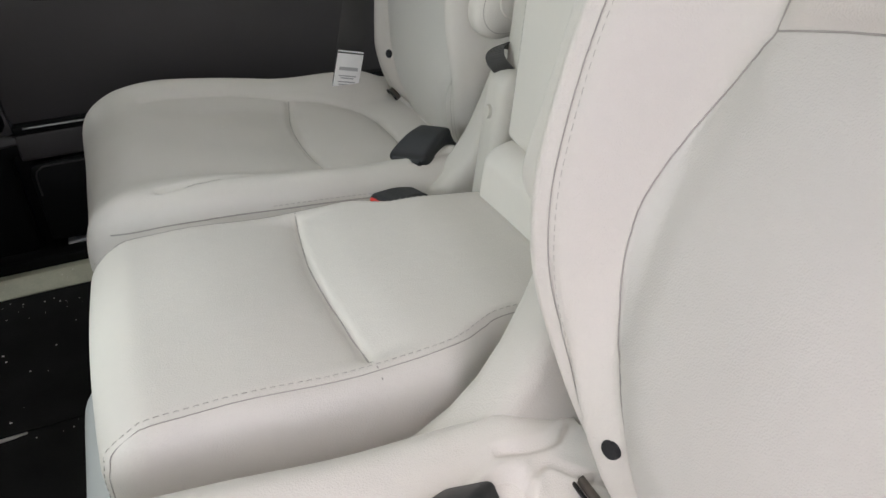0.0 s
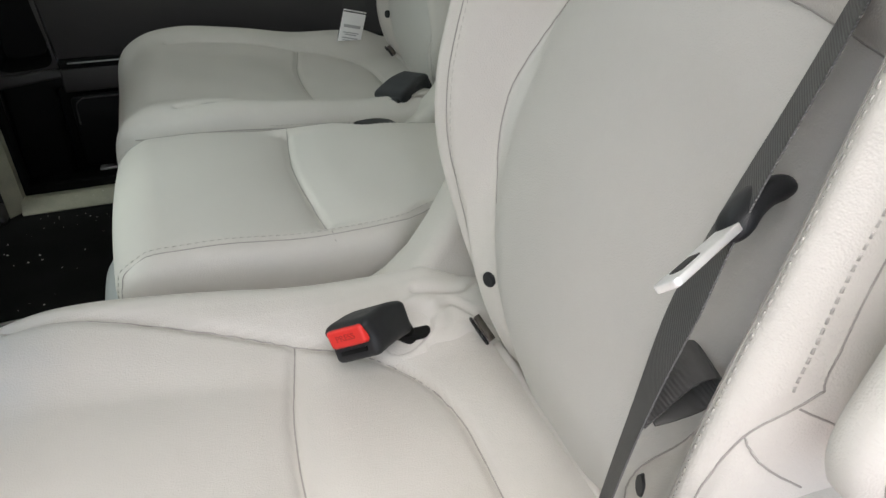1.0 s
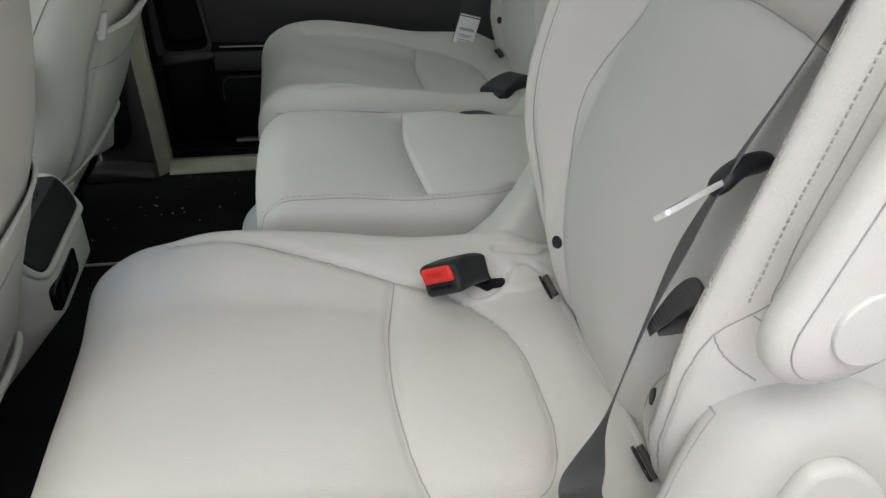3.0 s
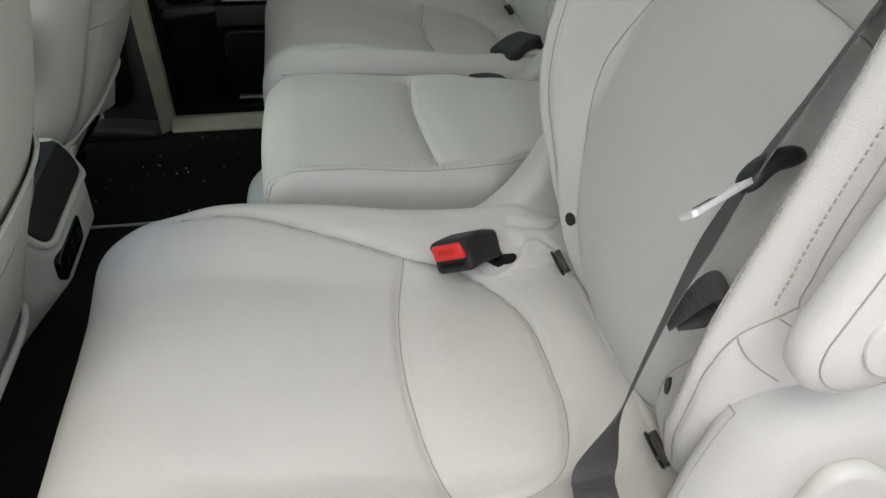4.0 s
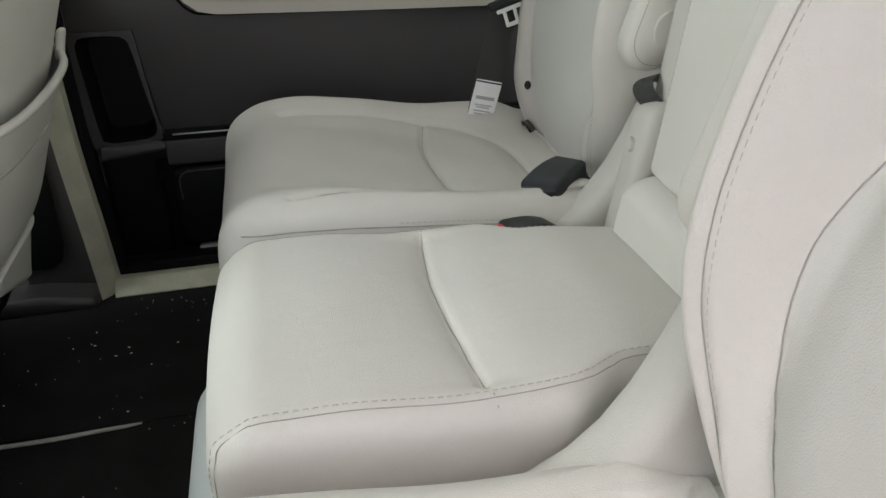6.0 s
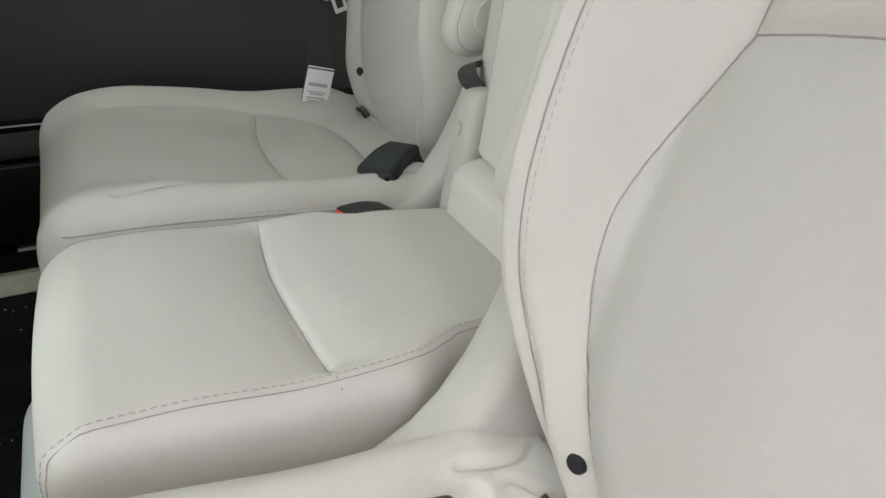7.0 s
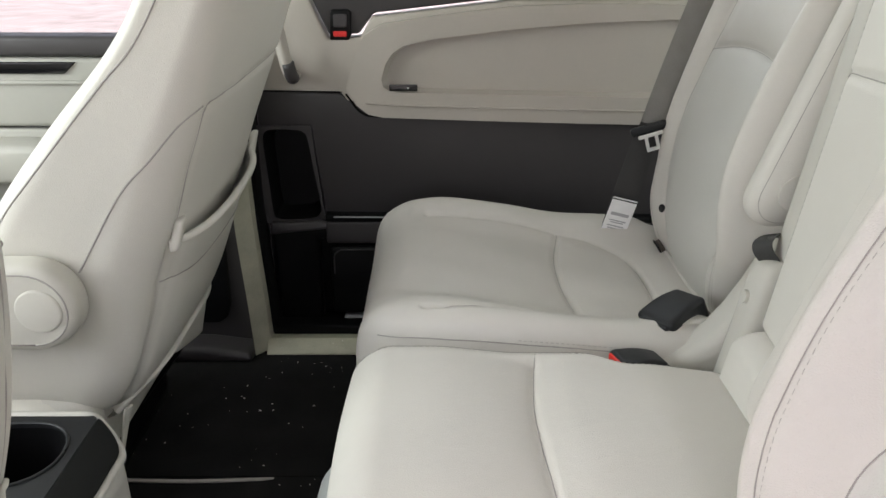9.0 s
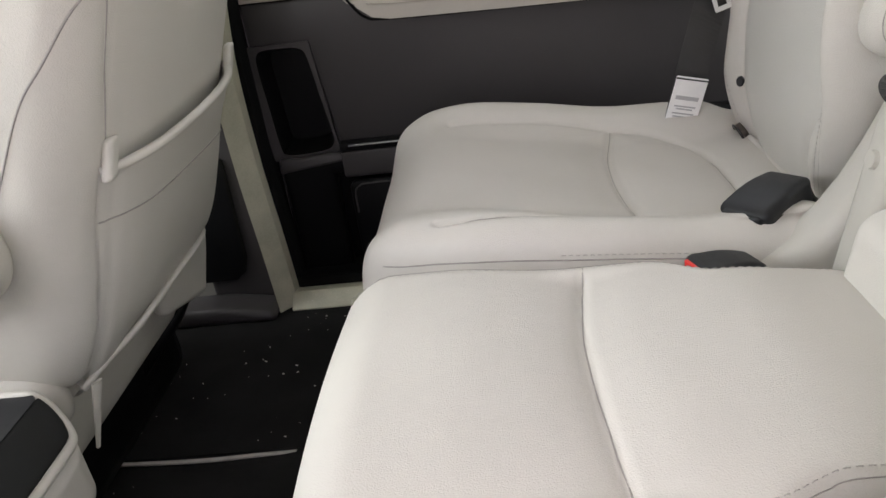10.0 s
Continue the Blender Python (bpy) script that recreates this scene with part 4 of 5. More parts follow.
for s in (-1, 1):
    line = curve_pts([(-0.168, 0.1485), (-0.15, 0.1515), (-0.12, 0.1525), (-0.06, 0.153), (0.03, 0.1535), (0.09, 0.152), (0.115, 0.146), (0.14, 0.1335), (0.165, 0.1285), (0.26, 0.126)], 90)
    down = skin.drop([(x, MID + s * w, 0.4) for x, w in line], (0, 0, -1), -0.0002)
    front = []
    for x, z in curve_pts([(-0.194, 0.20), (-0.194, 0.27), (-0.193, 0.315), (-0.188, 0.335), (-0.180, 0.349)], 24):
        hit = skin.tree.ray_cast(Vector((x + 0.006, MID + s * 0.4, z)), Vector((0, -s, 0)))
        if hit[0] is not None:
            front.append(np.array(hit[0]))
    path = curve_pts(list(front[:-4:4]) + list(down[5::3]), 200) + np.array([0, s * 0.0002, 0.0005])
    v, f = tube(path, 0.0005, 5)
    mesh_part("edge_seam", v, f, SEAM, cush)
    up = skin.drop([(x, MID + s * (w - 0.0055), 0.4) for x, w in line], (0, 0, -1), 0.0002)
    up = curve_pts([p + np.array([-0.0035, -s * 0.003, 0.002]) for p in front[:-4:4]] + list(up[6::3]), 200) + np.array([0, 0, 0.0003])
    v, f = stitches(up, 0.0042, 0.0032, 0.0004)
    mesh_part("stitching", v, f, STITCH, cush)
V, F = soft_box((-0.236, -0.135, 0.0), (0.22, 0.135, 0.245), (0.07, 0.05, 0.07), 0.015)
mesh_part("seat_base", V + np.array([0, MID, 0]), F, GREYBASE, mid, "smooth grey plastic seat base")
# backrest: a low roll with the tall panel over it
V, F = soft_box((0.250, -0.127, 0.28), (0.36, 0.127, 0.402), (0.04, 0.02, 0.022), 0.006)
V[:, 0] += 0.16 * (V[:, 2] - 0.33)
mesh_part("lower_roll", V + np.array([0, MID, 0]), F, LEATHER, mid, "padded leather roll under the backrest")
V, F = soft_box((0.295, -0.132, 0.394), (0.41, 0.132, 0.97), (0.03, 0.018, 0.018), 0.0055)
X, W, Z = V.T.copy()
arc = np.array([(w, 0.705 - 0.35 * w * w) for w in np.linspace(-0.13, 0.13, 20)])
gap = line_gap(np.stack([W, Z], 1), [arc])
X += (1 - (X - 0.295) / 0.115) * (0.004 * np.exp(-(gap / 0.004) ** 2) - 0.01 * (1 - (W / 0.132) ** 2)) + 0.13 * (Z - 0.40)
pts = np.stack([X, MID + W, Z], -1)
back = mesh_part("backrest", pts, F, LEATHER, mid)
skin = Skin(pts, F)
on = skin.drop([(0.0, MID + w, z) for w, z in arc], (1, 0, 0), -0.0002)
v, f = tube(on, 0.0009, 5)
mesh_part("seam", v, f, SEAM, back)
for s in (-1, 1):
    line = [(MID + s * 0.117, z) for z in np.linspace(0.41, 0.92, 60)]
    on = skin.drop([(0.0, y, z) for y, z in line], (1, 0, 0), 0.0002)
    v, f = stitches(on, 0.0045, 0.0035, 0.00065)
    mesh_part("stitching", v, f, STITCH, back)
    V, F = soft_box((0.285, -0.026, 0.20), (0.37, 0.026, 0.475), (0.02, 0.014, 0.02), 0.008)
    V[:, 0] += 0.16 * (V[:, 2] - 0.33) - 0.012
    plate = mesh_part("hinge_plate", V + np.array([0, MID + s * 0.156, 0]), F, PLASTIC, mid, "beige plastic hinge plate")
    bm = bmesh.new()
    bmesh.ops.create_cone(bm, cap_ends=True, segments=20, radius1=0.009, radius2=0.008, depth=0.004)
    bmesh.ops.transform(bm, matrix=Matrix.Translation((0.286, MID + s * 0.157, 0.425)) @ Matrix.Rotation(radians(-80), 4, "Y"), verts=bm.verts)
    part("screw_cap", bm, PLASTIC, plate)
    V, F = soft_box((0.31, -0.026, 0.44), (0.40, 0.026, 0.95), (0.02, 0.014, 0.02), 0.012)
    V[:, 0] += 0.13 * (V[:, 2] - 0.40)
    mesh_part("side_panel", V + np.array([0, MID + s * 0.159, 0]), F, PLASTIC, mid, "beige plastic backrest side")
settle(mid)

# ---- front seats ----


FOOT = [(-0.188, 0.230), (-0.168, 0.246), (-0.143, 0.256), (-0.047, 0.267), (0.078, 0.267), (0.15, 0.261), (0.200, 0.256)]


def front_seat(oy, s, label, arm, line_z, line_x):
    put = lambda X, W, Z: np.stack([np.asarray(X, float), oy + s * np.asarray(W, float), np.asarray(Z, float)], -1)
    flip = s < 0
    seat = thing("front_seat", (-0.7, oy, 0.0), label, "car seat", "front seats")
    rear = lambda z: profile(z, line_z, line_x)
    V, F = soft_box((0.0, -0.222, 0.215), (1.0, 0.222, 0.99), (0.22, 0.034, 0.03), np.array([0.04, 0.0055, 0.0055]))
    q, W, Z = V.T.copy()
    thick = profile(Z, [0.2, 0.35, 0.5, 0.62, 0.72, 0.9, 1.0], [0.25, 0.25, 0.23, 0.18, 0.128, 0.105, 0.10])
    W *= profile(Z, [0.22, 0.32, 0.5, 0.7, 0.9, 1.0], [0.94, 0.98, 1.0, 0.99, 0.92, 0.86])
    corner = smooth(-0.12, -0.18, W) * smooth(0.55, 0.95, q)
    Z += (0.030 - 0.022 * corner) * (1 - smooth(0.215, 0.36, Z))
    side = curve_pts([(-0.184, 0.235), (-0.180, 0.33), (-0.174, 0.43), (-0.176, 0.53), (-0.181, 0.62), (-0.180, 0.643), (-0.165, 0.650), (-0.1, 0.658), (0.0, 0.662), (0.1, 0.661), (0.19, 0.655)], 70)
    gap = line_gap(np.stack([W, Z], 1), [side])
    sag = 0.01 * (1 - (W / 0.215) ** 2) * smooth(0.3, 0.5, Z)
    X = rear(Z) + (q - 1) * thick + q * (sag - 0.0035 * np.exp(-(gap / 0.004) ** 2) - np.where(W > 0, 0.013, 0.022) * (np.abs(W) / 0.215) ** 4)
    pts = put(X, W, Z)
    back = mesh_part("backrest", pts, F, LEATHER_F, seat, flip=flip)
    skin = Skin(pts, F)
    lay = lambda line, lift: skin.drop(put(np.full(len(line), 0.0), line[:, 0], line[:, 1]), (-1, 0, 0), lift)

    def lay_on(line):
        out = []
        for w, z in line:
            hit = skin.drop(put(np.zeros(1), np.array([w]), np.array([z])), (-1, 0, 0))
            out.append(hit[0] if len(hit) else put(rear(np.array([z]))[0] - 0.016, w, z))
        return np.array(out)

    v, f = tube(lay(side, -0.0002), 0.0011, 5)
    mesh_part("seam", v, f, SEAM, back)
    # seams on the inner side: one sweeping down from the pocket's corner, one along the front edge
    for run in ([(0.07, 0.648), (0.166, 0.627), (0.25, 0.590), (0.33, 0.555), (0.38, 0.49), (0.405, 0.454)], [(0.92, 0.46), (0.915, 0.49), (0.90, 0.532), (0.87, 0.569), (0.84, 0.621), (0.81, 0.68), (0.75, 0.72), (0.73, 0.80), (0.72, 0.93)]):
        on = []
        for q_, z in curve_pts(run, 60):
            x = rear(np.array([z]))[0] - q_ * profile(np.array([z]), [0.2, 0.35, 0.5, 0.62, 0.72, 0.9, 1.0], [0.25, 0.25, 0.23, 0.18, 0.128, 0.105, 0.10])[0]
            hit = skin.tree.ray_cast(Vector((x, oy - s * 0.5, z)), Vector((0, s, 0)))
            if hit[0] is not None:
                on.append(np.array(hit[0]))
        if len(on) > 4:
            v, f = tube(on, 0.0013, 5)
            mesh_part("side_seam", v, f, SEAM, back)
    # map pocket: a bulged panel with a rolled hem and two tabs
    hem = curve_pts([(-0.186, 0.476), (-0.15, 0.477), (-0.10, 0.478), (0.0, 0.480), (0.10, 0.483), (0.16, 0.486), (0.198, 0.490)], 40) - np.array([0.0, 0.0 if arm else 0.020])
    foot = curve_pts(FOOT, 40)
    rows_ = 22
    grid, quads = [], []
    for i in range(rows_ + 1):
        t = i / rows_
        line = foot * (1 - t) + hem * t
        on = lay_on(line)
        u = np.linspace(0, 1, len(on))
        bulge = (0.019 if arm else 0.005) * np.sin(np.pi * np.clip(u, 0, 1)) ** 0.6 * (0.35 + 0.65 * t)
        on[:, 0] += bulge + 0.003
        grid.append(on)
    n = min(len(g) for g in grid)
    grid = [g[:n] for g in grid]
    outer = np.concatenate(grid)
    inner = outer - np.array([0.0025, 0, 0])
    for i in range(rows_):
        for k in range(n - 1):
            a = i * n + k
            quads.append((a, a + 1, a + n + 1, a + n))
            quads.append(tuple(rows_ * n + n + j for j in (a, a + n, a + n + 1, a + 1)))
    pocket = mesh_part("map_pocket", np.vstack([outer, inner]), quads, LEATHER_F, back, "leather map pocket")
    v, f = tube(grid[-1] + np.array([-0.001, 0, 0.0]), 0.0055 if arm else 0.0025, 8)
    mesh_part("pocket_hem", v, f, LEATHER_F, pocket)
    hem_at = np.linspace(0.79, 0.62, n) * rows_
    line = [grid[int(r)][k] * (1 - r % 1) + grid[int(r) + 1][k] * (r % 1) + np.array([0.0004, 0, 0]) for k, r in enumerate(hem_at)]
    v, f = tube(line, 0.0010, 5)
    mesh_part("pocket_seam", v, f, SEAM, pocket)
    for k in (1, n - 3) if arm else ():
        p = grid[-1][k]
        V2, F2 = soft_box((-0.005, -0.010, -0.010), (0.007, 0.010, 0.030), 0.005, 0.003)
        V2[:, 0] += 0.2 * V2[:, 2]
        V2[:, 1] += s * 0.35 * V2[:, 2]
        mesh_part("pocket_tab", V2 + p, F2, LEATHER_F, pocket)
    # loose lower flap with a piped edge
    top = curve_pts([(w, z - 0.002) for w, z in FOOT], 36)
    low = curve_pts([(w + 0.002, z - 0.014) for w, z in FOOT], 36)
    m2 = min(len(top), len(low))
    fx = lambda line, off: put(rear(line[:, 1]) + off - 0.05 * (np.abs(line[:, 0]) / 0.215) ** 4, line[:, 0], line[:, 1])
    a, b = fx(top[:m2], 0.013), fx(low[:m2], 0.004)
    mid_ = (a + b) / 2 + np.array([0.004, 0, 0])
    sheet = np.vstack([a, mid_, b, a - [0.003, 0, 0], mid_ - [0.003, 0, 0], b - [0.003, 0, 0]])
    quads = []
    for blk in (0, 3):
        for i in range(2):
            for k in range(m2 - 1):
                c0 = (blk + i) * m2 + k
                quads.append((c0, c0 + 1, c0 + m2 + 1, c0 + m2))
    flap = mesh_part("lower_flap", sheet, quads, LEATHER_F, back, "leather flap below the map pocket")
    v, f = tube(a, 0.0045, 8)
    mesh_part("flap_piping", v, f, LEATHER_F, flap)
    if arm:
        tail = curve_pts([(-0.506, -0.184, 0.234), (-0.512, -0.190, 0.208), (-0.517, -0.197, 0.182), (-0.521, -0.205, 0.158)], 12)
        strap(put(*tail.T), (0.5, 0.85, 0.0), np.linspace(0.013, 0.004, len(tail)), 0.004, LEATHER_F, "flap_tail", flap, "loose end of the flap's piping")
        # leather apron that hangs below the flap
        V, F = soft_box((-0.016, 0.025, 0.138), (0.010, 0.200, 0.262), (0.012, 0.014, 0.010), 0.007)
        V[:, 0] += -0.524 + 0.12 * (V[:, 2] - 0.10) - 0.004 * (V[:, 1] / 0.2) ** 4
        V[:, 1] *= 1 - 0.17 * (1 - smooth(0.13, 0.26, V[:, 2]))
        V[:, 2] += 0.06 * (1 - V[:, 1] / 0.2) * (1 - smooth(0.13, 0.26, V[:, 2]))
        mesh_part("lower_apron", put(*V.T), F, LEATHER_F, back, "leather apron at the bottom of the backrest", flip=flip)
    # cushion, base and hinge cover
    V, F = soft_box((-1.08, -0.242, 0.11), (-0.55, 0.242, 0.268), (0.06, 0.06, 0.05), 0.02)
    mesh_part("cushion", put(*V.T), F, LEATHER_F, seat, flip=flip)
    V, F = soft_box((-1.0, -0.20, 0.0), (-0.60, 0.20, 0.17), 0.02, 0.03)
    mesh_part("seat_base", put(*V.T), F, BLACK, seat, "black seat base", flip=flip)
    V, F = soft_box((-0.74, -0.222, 0.185), (-0.532, -0.180, 0.264), (0.04, 0.018, 0.035), 0.01)
    mesh_part("hinge_cover", put(*V.T), F, PLASTIC, seat, "beige plastic hinge cover", flip=flip)
    v, f = tube(put(np.array([-0.62, -0.56, -0.54]), np.array([0.05, 0.13, 0.17]), np.array([0.06, 0.13, 0.17])), 0.012, 8)
    mesh_part("support_bar", v, f, BLACK, seat)
    if arm:
        ys = sorted(put(np.zeros(2), np.array([-0.264, -0.220]), np.zeros(2))[:, 1])
        rest = part("armrest", prism(stadium(-0.562, 0.424, 0.056, 0.36, 180), ys[0], ys[1], "xz", 0.013, 5), LEATHER_F, seat, "leather armrest folded down beside the backrest")
        face = put(np.zeros(1), np.array([-0.264]), np.zeros(1))[0, 1]
        line = np.array([(x, face + s * 0.0006, z) for x, z in stadium(-0.562, 0.424, 0.0455, 0.36, 180)])
        v, f = tube(np.vstack([line, line[:1]]), 0.0013, 5)
        mesh_part("seam", v, f, SEAM, rest)
        y0, y1 = sorted((face + s * 0.004, face - s * 0.003))
        part("pivot_cap", prism(disc(-0.549, 0.424, 0.0275, 40), y0, y1, "xz", 0.003), LEATHER_F, rest, "round beige pivot cap")
    settle(seat)


front_seat(1.170, 1, "light beige leather front seat with a map pocket behind", True, [0.15, 0.225, 0.29, 0.36, 0.43, 0.47, 0.56, 0.65, 0.73, 0.85, 1.0], [-0.545, -0.508, -0.472, -0.447, -0.427, -0.411, -0.377, -0.340, -0.309, -0.262, -0.20])
front_seat(0.395, -1, "light beige leather front seat beside the open door", False, [0.1, 0.2, 0.3, 0.42, 0.52, 0.6, 0.72, 0.85, 1.0], [-0.525, -0.482, -0.452, -0.414, -0.382, -0.366, -0.355, -0.346, -0.334])

# ---- centre console between the front seats ----
con = thing("centre_console", (-0.7, MID - 0.01, 0.0), "beige console with a dark top and a cup holder", "console")
V, F = soft_box((-0.98, 0.637, 0.0), (-0.458, 0.893, 0.297), (0.05, 0.06, 0.012), 0.008)
V[:, 2] -= 0.046 * smooth(-0.500, -0.460, V[:, 0]) * smooth(0.20, 0.29, V[:, 2])
V[:, 0] += np.minimum(0, V[:, 2] - 0.187) * 0.85 * smooth(-0.7, -0.5, V[:, 0])
hollow = (V[:, 0] > -0.635) & (V[:, 0] < -0.494) & (V[:, 1] > 0.742) & (V[:, 1] < 0.868) & (V[:, 2] > 0.27)
F = [q for q in F if not all(hollow[i] for i in q)]
mesh_part("body", V, F, PLASTIC, con, "beige plastic console body")
outer = round_rect(-0.80, -0.488, 0.655, 0.876, 0.012, 6)
inner = round_rect(-0.625, -0.500, 0.750, 0.860, 0.052, 6)
low = round_rect(-0.615, -0.512, 0.760, 0.850, 0.045, 6)
bm = well(outer, inner, low, 0.3005, -0.10, "xy", 0.006)
bmesh.ops.bevel(bm, geom=[e for e in bm.edges if e.calc_face_angle(0) > 0.6 and e.verts[0].co.z > 0.25], offset=0.004, segments=3, affect="EDGES", clamp_overlap=True)
# faces below the rim turn black, which paints in the cup hollow's shade
for face in bm.faces:
    face.material_index = 1 if face.calc_center_median().z < 0.294 else 0
top_panel = part("top_panel", bm, BUCKLE, con, "dark grey top with a cup holder hollow shaded in black")
top_panel.data.materials.append(BLACK)
plan = [p for p in round_rect(-0.60, -0.4645, 0.658, 0.8735, 0.020, 8) if p[0] > -0.489]
half = [p for p in plan if p[1] > MID]
plan = [p for p in plan if p[1] < MID] + half
bm = prism([(-0.489, 0.658)] + plan + [(-0.489, 0.8735)], 0.288, 0.3015, "xy", 0.003)
for vert in bm.verts:
    vert.co.z -= 1.55 * max(0.0, vert.co.x + 0.489)
part("rear_slope", bm, TOPDARK, con, "black sloping rear edge of the console top")
edge = [p for p in round_rect(-0.90, -0.4605, 0.6530, 0.8785, 0.032, 12) if p[0] > -0.84]
edge = [(-0.80, 0.6530)] + [p for p in edge if p[1] < MID] + [p for p in edge if p[1] > MID] + [(-0.80, 0.8785)]
edge = np.array(edge)
run = np.concatenate([[0], np.cumsum(np.linalg.norm(np.diff(edge, axis=0), axis=1))])
at = np.linspace(0, run[-1], 140)
line = np.stack([np.interp(at, run, edge[:, 0]), np.interp(at, run, edge[:, 1]), at * 0], -1)
line[:, 2] = 0.2985 - 0.043 * smooth(-0.502, -0.462, line[:, 0])
v, f = tube(line, 0.0052, 8)
mesh_part("top_rim", v, f, PLASTIC, con, "pale raised rim round the dark top")
rim = np.array([(x, y, 0.3008) for x, y in inner])
v, f = tube(np.vstack([rim, rim[:1]]), 0.0022, 6)
mesh_part("holder_rim", v, f, BUCKLE, con, "dark cup holder rim")
panel = part("outlet_panel", prism(round_rect(0.665, 0.775, 0.198, 0.238, 0.010), -0.468, -0.4565, "yz", 0.002), GLOSS, con, "glossy black outlet panel")
for y in (0.690, 0.720, 0.750):
    part("socket", prism(disc(y, 0.218, 0.010), -0.4585, -0.4557, "yz", 0.001), BLACK, panel)
settle(con)

# ---- belts and buckles ----


def buckle(place, turn, label, red, press=False, size=1.0):
    """Belt buckle: tapered dark housing, release button at its end, and a stalk."""
    th = thing("seat_belt_buckle", place, label, "belt buckle", "seat belt buckles")
    V, F = soft_box((-0.034, -0.025, -0.020), (0.034, 0.025, 0.016), (0.008, 0.007, 0.0065), 0.0025)
    x = V[:, 0]
    V[:, 1] *= 1 - 0.16 * smooth(-0.02, 0.036, x)
    V[:, 2] = V[:, 2] * (1 - 0.12 * smooth(0.0, 0.036, x)) + 0.004 * np.cos(x * 40)
    V[:, 0] -= 0.005 * smooth(0.0, 0.013, V[:, 2]) * (x < -0.02)
    mesh_part("housing", V, F, BUCKLE, th, "dark grey plastic housing")
    V, F = soft_box((-0.0395, -0.0195, -0.0035), (-0.030, 0.0195, 0.0140), (0.003, 0.0035, 0.0035), 0.0025)
    V[:, 0] -= 0.16 * V[:, 2]
    btn = mesh_part("release_button", V, F, RED if red else BUCKLE, th, "bright red release button" if red else "")
    bm = bmesh.new()
    bmesh.ops.create_cube(bm, size=1, matrix=Matrix.Translation((-0.0340, 0, -0.0088)) @ Matrix.Diagonal((0.003, 0.028, 0.0040, 1)))
    part("slot", bm, BLACK, th)
    v, f = tube([(0.03, 0, 0), (0.042, 0, -0.006), (0.05, 0, -0.03)], 0.010, 10)
    mesh_part("stalk", v, f, BLACK, th, "black stalk going into the seat")
    if press:
        cu = bpy.data.curves.new("press_text", "FONT")
        cu.body, cu.size, cu.align_x, cu.align_y, cu.extrude = "PRESS", 0.0082, "CENTER", "CENTER", 0.0001
        tmp = bpy.data.objects.new("press_text", cu)
        scene.collection.objects.link(tmp)
        bpy.context.view_layer.update()
        me = bpy.data.meshes.new_from_object(tmp.evaluated_get(bpy.context.evaluated_depsgraph_get()))
        bpy.data.objects.remove(tmp)
        me.materials.append(RED_D)
        ob = new("lettering", me)
        ob.parent = btn
        ob.matrix_basis = Matrix.Translation((-0.0409, 0.0, 0.0053)) @ Matrix.Rotation(radians(-9), 4, "Y") @ Matrix.Rotation(radians(-90), 4, "Z") @ Matrix.Rotation(radians(90), 4, "X")
        tagged(ob, "moulded word PRESS in darker red")
    th.matrix_basis = pose(*place, *turn) @ Matrix.Diagonal((size, size, size, 1))
    return th


buckle((0.030, 0.466, 0.340), (-30, 16, 42), "dark belt buckle with a red button on the leather cushion", True, True)
buckle((0.247, 1.060, 0.334), (-4, -11, 38), "dark belt buckle resting on the far cushion", False, size=1.2)
buckle((0.175, 0.961, 0.313), (-4, 7, 14), "dark belt buckle with a red end beside the middle seat", True, size=0.92)

# near belt: hangs across the near backrest with its tongue and a stowage loop
belt = thing("seat_belt", (0.09, 0.17, 0.30), "dark grey seat belt hanging across the near backrest", "seat belt", "seat belts")
pts = curve_pts([(0.046, 0.058, 0.25), (0.047, 0.066, 0.305), (0.049, 0.085, 0.337), (0.053, 0.110, 0.345), (0.058, 0.140, 0.340), (0.067, 0.166, 0.331), (0.076, 0.174, 0.36), (0.083, 0.173, 0.40), (0.098, 0.175, 0.47), (0.116, 0.179, 0.53), (0.140, 0.184, 0.585), (0.172, 0.191, 0.64), (0.199, 0.197, 0.688), (0.26, 0.21, 0.80), (0.33, 0.22, 0.95)], 130)
# the strap lies flat over the bolster, turns on edge, then flattens again towards the top
height = np.where(pts[:, 1] < 0.160, 0.30, np.maximum(pts[:, 2], 0.335))
twist = np.interp(height, [0.30, 0.335, 0.37, 0.40, 0.45, 0.49, 0.54, 0.57, 0.62, 0.68, 0.95], [4, 12, 44, 60, 61, 63, 69, 63, 57, 53, 44])
acr = np.stack([np.cos(np.radians(twist)), np.sin(np.radians(twist)), np.interp(height, [0.30, 0.335, 0.37, 0.40, 0.48, 0.54, 0.58, 0.65, 0.78, 0.95], [-0.15, -0.35, -0.80, -0.86, -0.70, -0.46, -0.46, -0.36, -0.14, 0.2])], -1)
for _ in range(6):
    acr[1:-1] = (acr[:-2] + 2 * acr[1:-1] + acr[2:]) / 4
strap(pts, acr, 0.047 - 0.010 * (1 - smooth(0.15, 0.175, pts[:, 1])), 0.0014, BELT, "webbing", belt)
tip, along, side = np.array([0.104, 0.173, 0.469]), np.array([0.90, -0.05, 0.43]), np.array([0.43, 0.0, -0.90])
loop = curve_pts([tip + along * a + side * b for a, b in ((0, 0), (0.015, -0.005), (0.030, -0.010), (0.042, -0.009), (0.048, -0.001), (0.045, 0.008), (0.034, 0.012), (0.018, 0.008), (0.006, 0.003))], 70)
spread = 0.008 + 0.022 * np.sin(np.pi * np.linspace(0, 1, len(loop))) ** 0.7
edge_way = np.array([0.16, 0.98, 0.08])
strap(loop + edge_way * spread[:, None] / 2, edge_way, spread, 0.0018, BELT, "stowage_loop", belt, "folded loop of dark webbing")
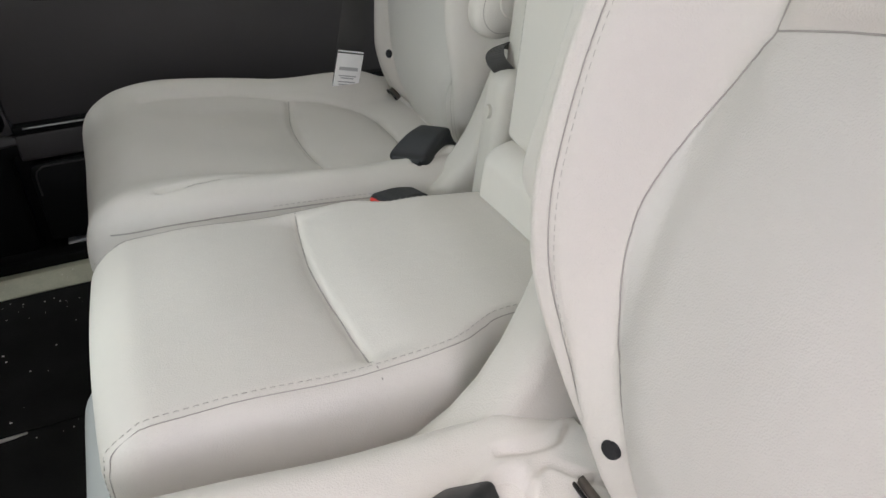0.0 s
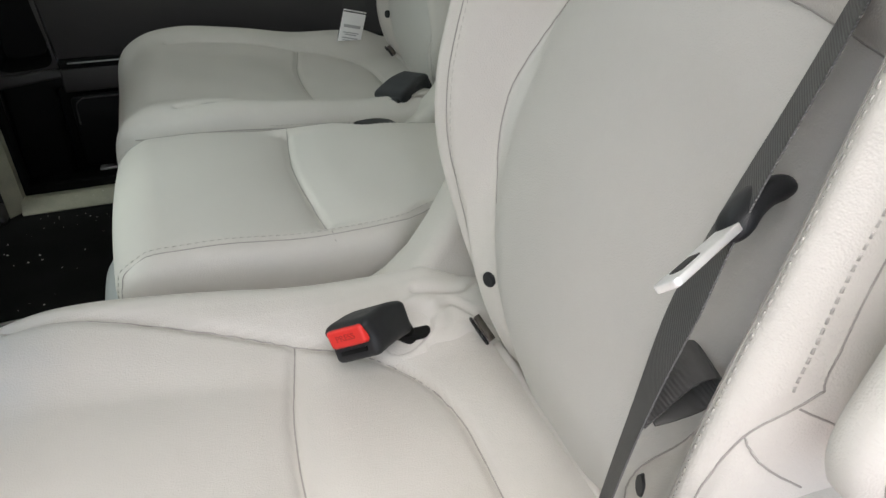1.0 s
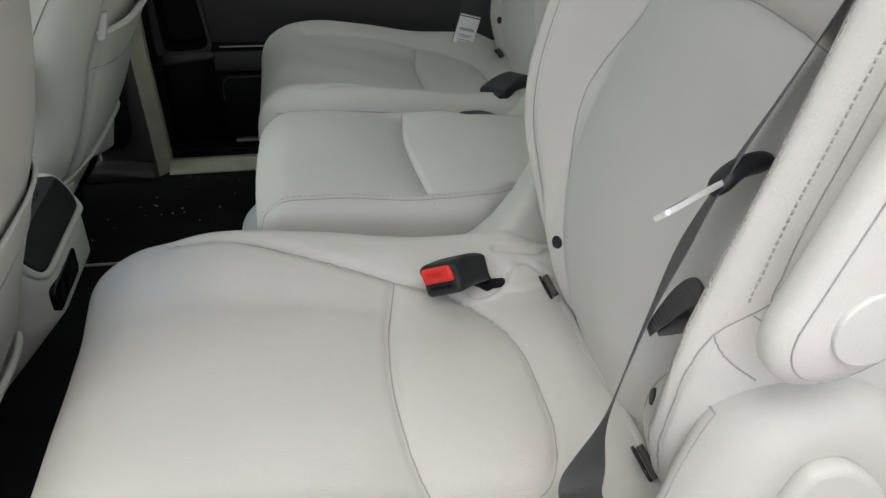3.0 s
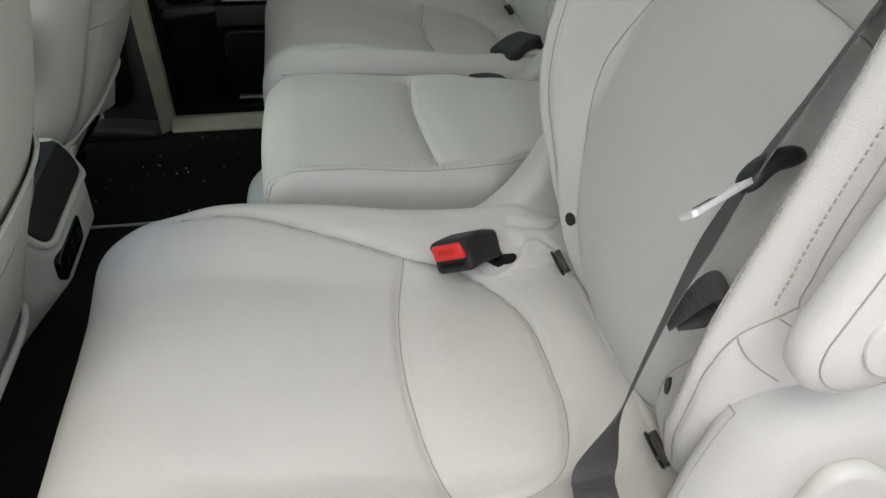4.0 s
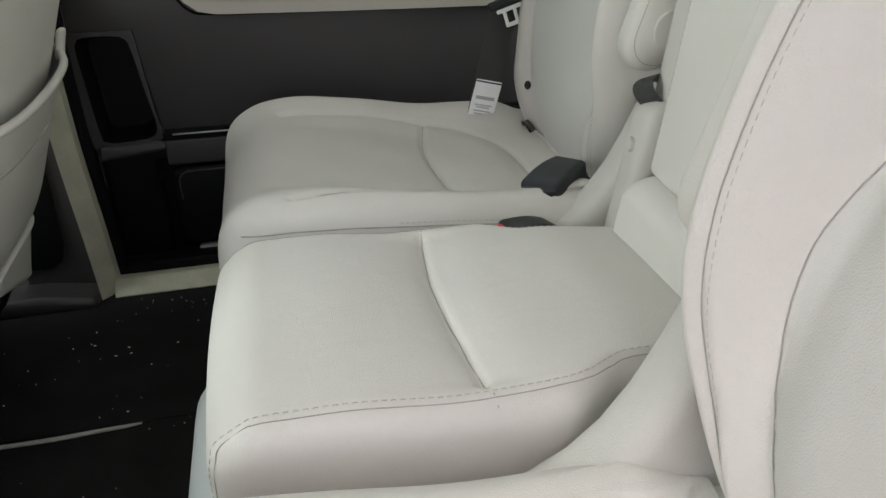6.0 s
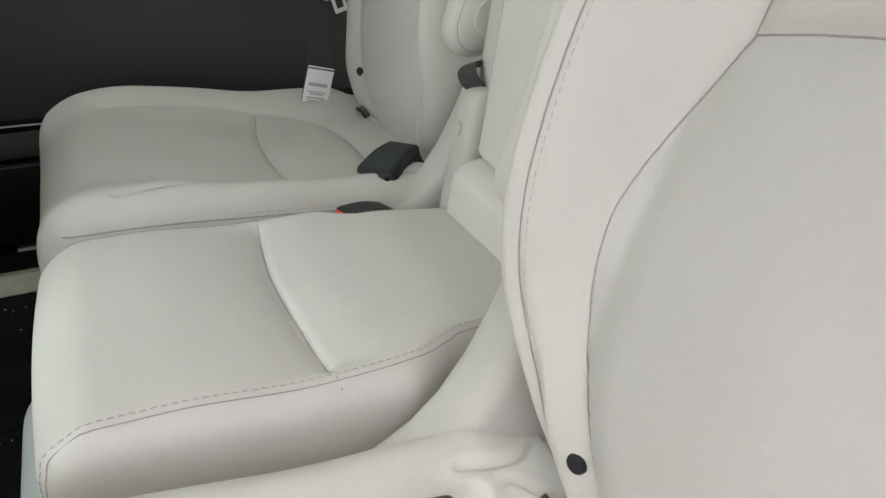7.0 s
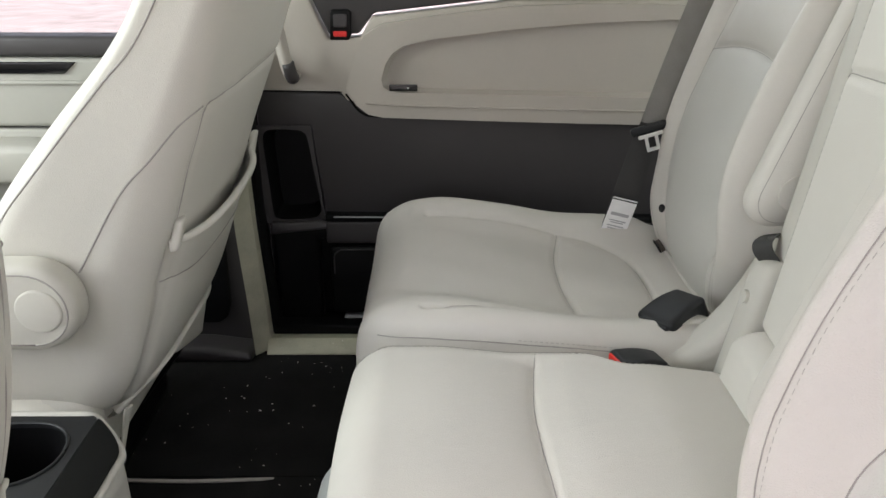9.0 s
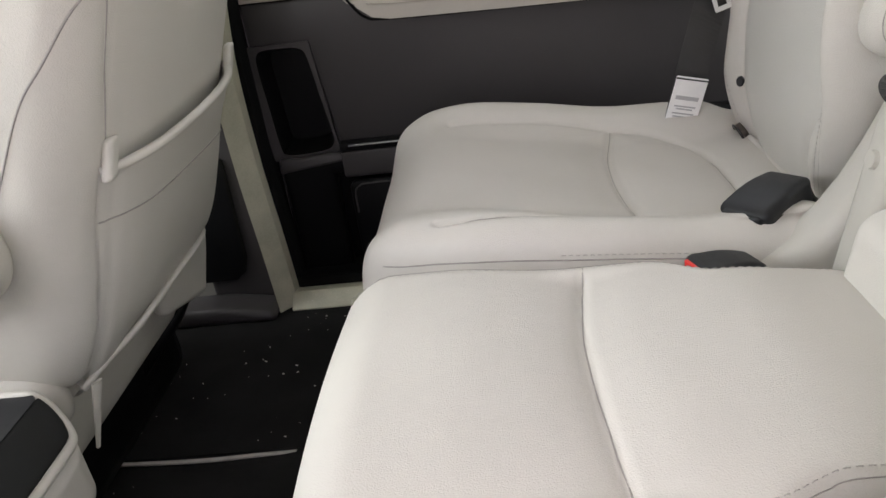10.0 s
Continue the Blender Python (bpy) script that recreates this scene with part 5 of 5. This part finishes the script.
V, F = soft_box((-0.027, -0.011, -0.007), (0.027, 0.011, 0.007), (0.012, 0.009, 0.006), 0.0025)
V[:, 2] += 0.006 * np.cos(V[:, 0] * 55) - 0.003
M = Matrix.Translation((0.1470, 0.1785, 0.5915)) @ Euler((radians(-45), radians(-8), radians(24))).to_matrix().to_4x4()
ton = mesh_part("tongue_grip", [M @ Vector(p) for p in V], F, BUCKLE, belt, "dark plastic tongue grip")
bm = prism(round_rect(-0.075, -0.022, -0.0075, 0.0075, 0.003), -0.0020, 0.0020, "xy", 0.0008)
bmesh.ops.transform(bm, matrix=M, verts=bm.verts)
part("tongue_blade", bm, STEEL, ton, "bright steel tongue blade")
bm = prism(round_rect(-0.066, -0.05, -0.004, 0.004, 0.002), 0.0020, 0.0023, "xy", 0.0)
bmesh.ops.transform(bm, matrix=M, verts=bm.verts)
part("tongue_slot", bm, BLACK, ton)
settle(belt)

# far belt with its white label
belt2 = thing("seat_belt", (0.24, 1.42, 0.31), "dark grey seat belt with a white label beside the far seat", "seat belt", "seat belts")
pts = curve_pts([(0.235, 1.425, 0.27), (0.241, 1.424, 0.315), (0.257, 1.428, 0.38), (0.283, 1.437, 0.47), (0.298, 1.442, 0.51)], 30)
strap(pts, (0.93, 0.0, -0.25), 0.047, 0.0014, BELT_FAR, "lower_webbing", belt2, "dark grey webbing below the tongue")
# same strap above the tongue, paler to paint the light it catches
pts = curve_pts([(0.298, 1.442, 0.51), (0.318, 1.448, 0.58), (0.355, 1.456, 0.70), (0.40, 1.47, 0.84), (0.45, 1.50, 1.0)], 30)
strap(pts, (0.95, -0.1, -0.22), 0.046, 0.0014, BELT_LIT, "upper_webbing", belt2, "grey webbing above the tongue, coloured paler for the light on it")
M = Matrix.Translation((0.287, 1.428, 0.507)) @ Euler((0, radians(-17), 0)).to_matrix().to_4x4()
V, F = soft_box((-0.033, -0.006, -0.008), (0.033, 0.006, 0.008), (0.006, 0.005, 0.006), 0.003)
ton = mesh_part("tongue_grip", [M @ Vector(p) for p in V], F, BUCKLE, belt2, "dark plastic tongue grip")
for x0, x1, z0, z1 in ((-0.022, 0.022, -0.014, -0.007), (-0.012, -0.006, -0.036, -0.012), (0.006, 0.012, -0.036, -0.012), (-0.012, 0.012, -0.04, -0.033)):
    bm = prism(round_rect(x0, x1, z0, z1, 0.0025), -0.0072, -0.0045, "xz", 0.001)
    bmesh.ops.transform(bm, matrix=M, verts=bm.verts)
    part("tongue_blade", bm, STEEL, ton, "steel tongue")
M = Matrix.Translation((0.247, 1.4225, 0.338)) @ Euler((radians(4), radians(14), 0)).to_matrix().to_4x4()
lab = prism(round_rect(-0.0235, 0.0235, -0.034, 0.042, 0.002), -0.0016, -0.0002, "xz", 0.0003)
bmesh.ops.transform(lab, matrix=M, verts=lab.verts)
lab = part("label", lab, TAG, belt2, "white sewn care label")
for z, w, h in ((0.0385, 0.0235, 0.0011), (-0.0335, 0.0235, 0.0016), (0.010, 0.017, 0.003), (-0.003, 0.016, 0.001), (-0.007, 0.012, 0.001), (-0.014, 0.016, 0.001), (-0.019, 0.014, 0.001)):
    bm = prism([(-w, z - h), (w, z - h), (w, z + h), (-w, z + h)], -0.0021, -0.0017, "xz", 0.0)
    bmesh.ops.transform(bm, matrix=M, verts=bm.verts)
    part("print_line", bm, INK if h < 0.0031 and z < 0.03 else BUCKLE, lab)
settle(belt2)

# pull strap at the inner side of the far backrest
pull = thing("pull_strap", (0.31, 0.96, 0.44), "short black ribbed pull strap beside the far backrest", "strap")
pts = curve_pts([(0.350, 0.985, 0.484), (0.324, 0.972, 0.494), (0.303, 0.955, 0.493), (0.301, 0.947, 0.482), (0.315, 0.940, 0.462), (0.325, 0.932, 0.430), (0.331, 0.928, 0.398)], 36)
strap(pts, (0.55, -0.6, 0.35), 0.025, 0.0018, BELT_PULL, "webbing", pull)
settle(pull)
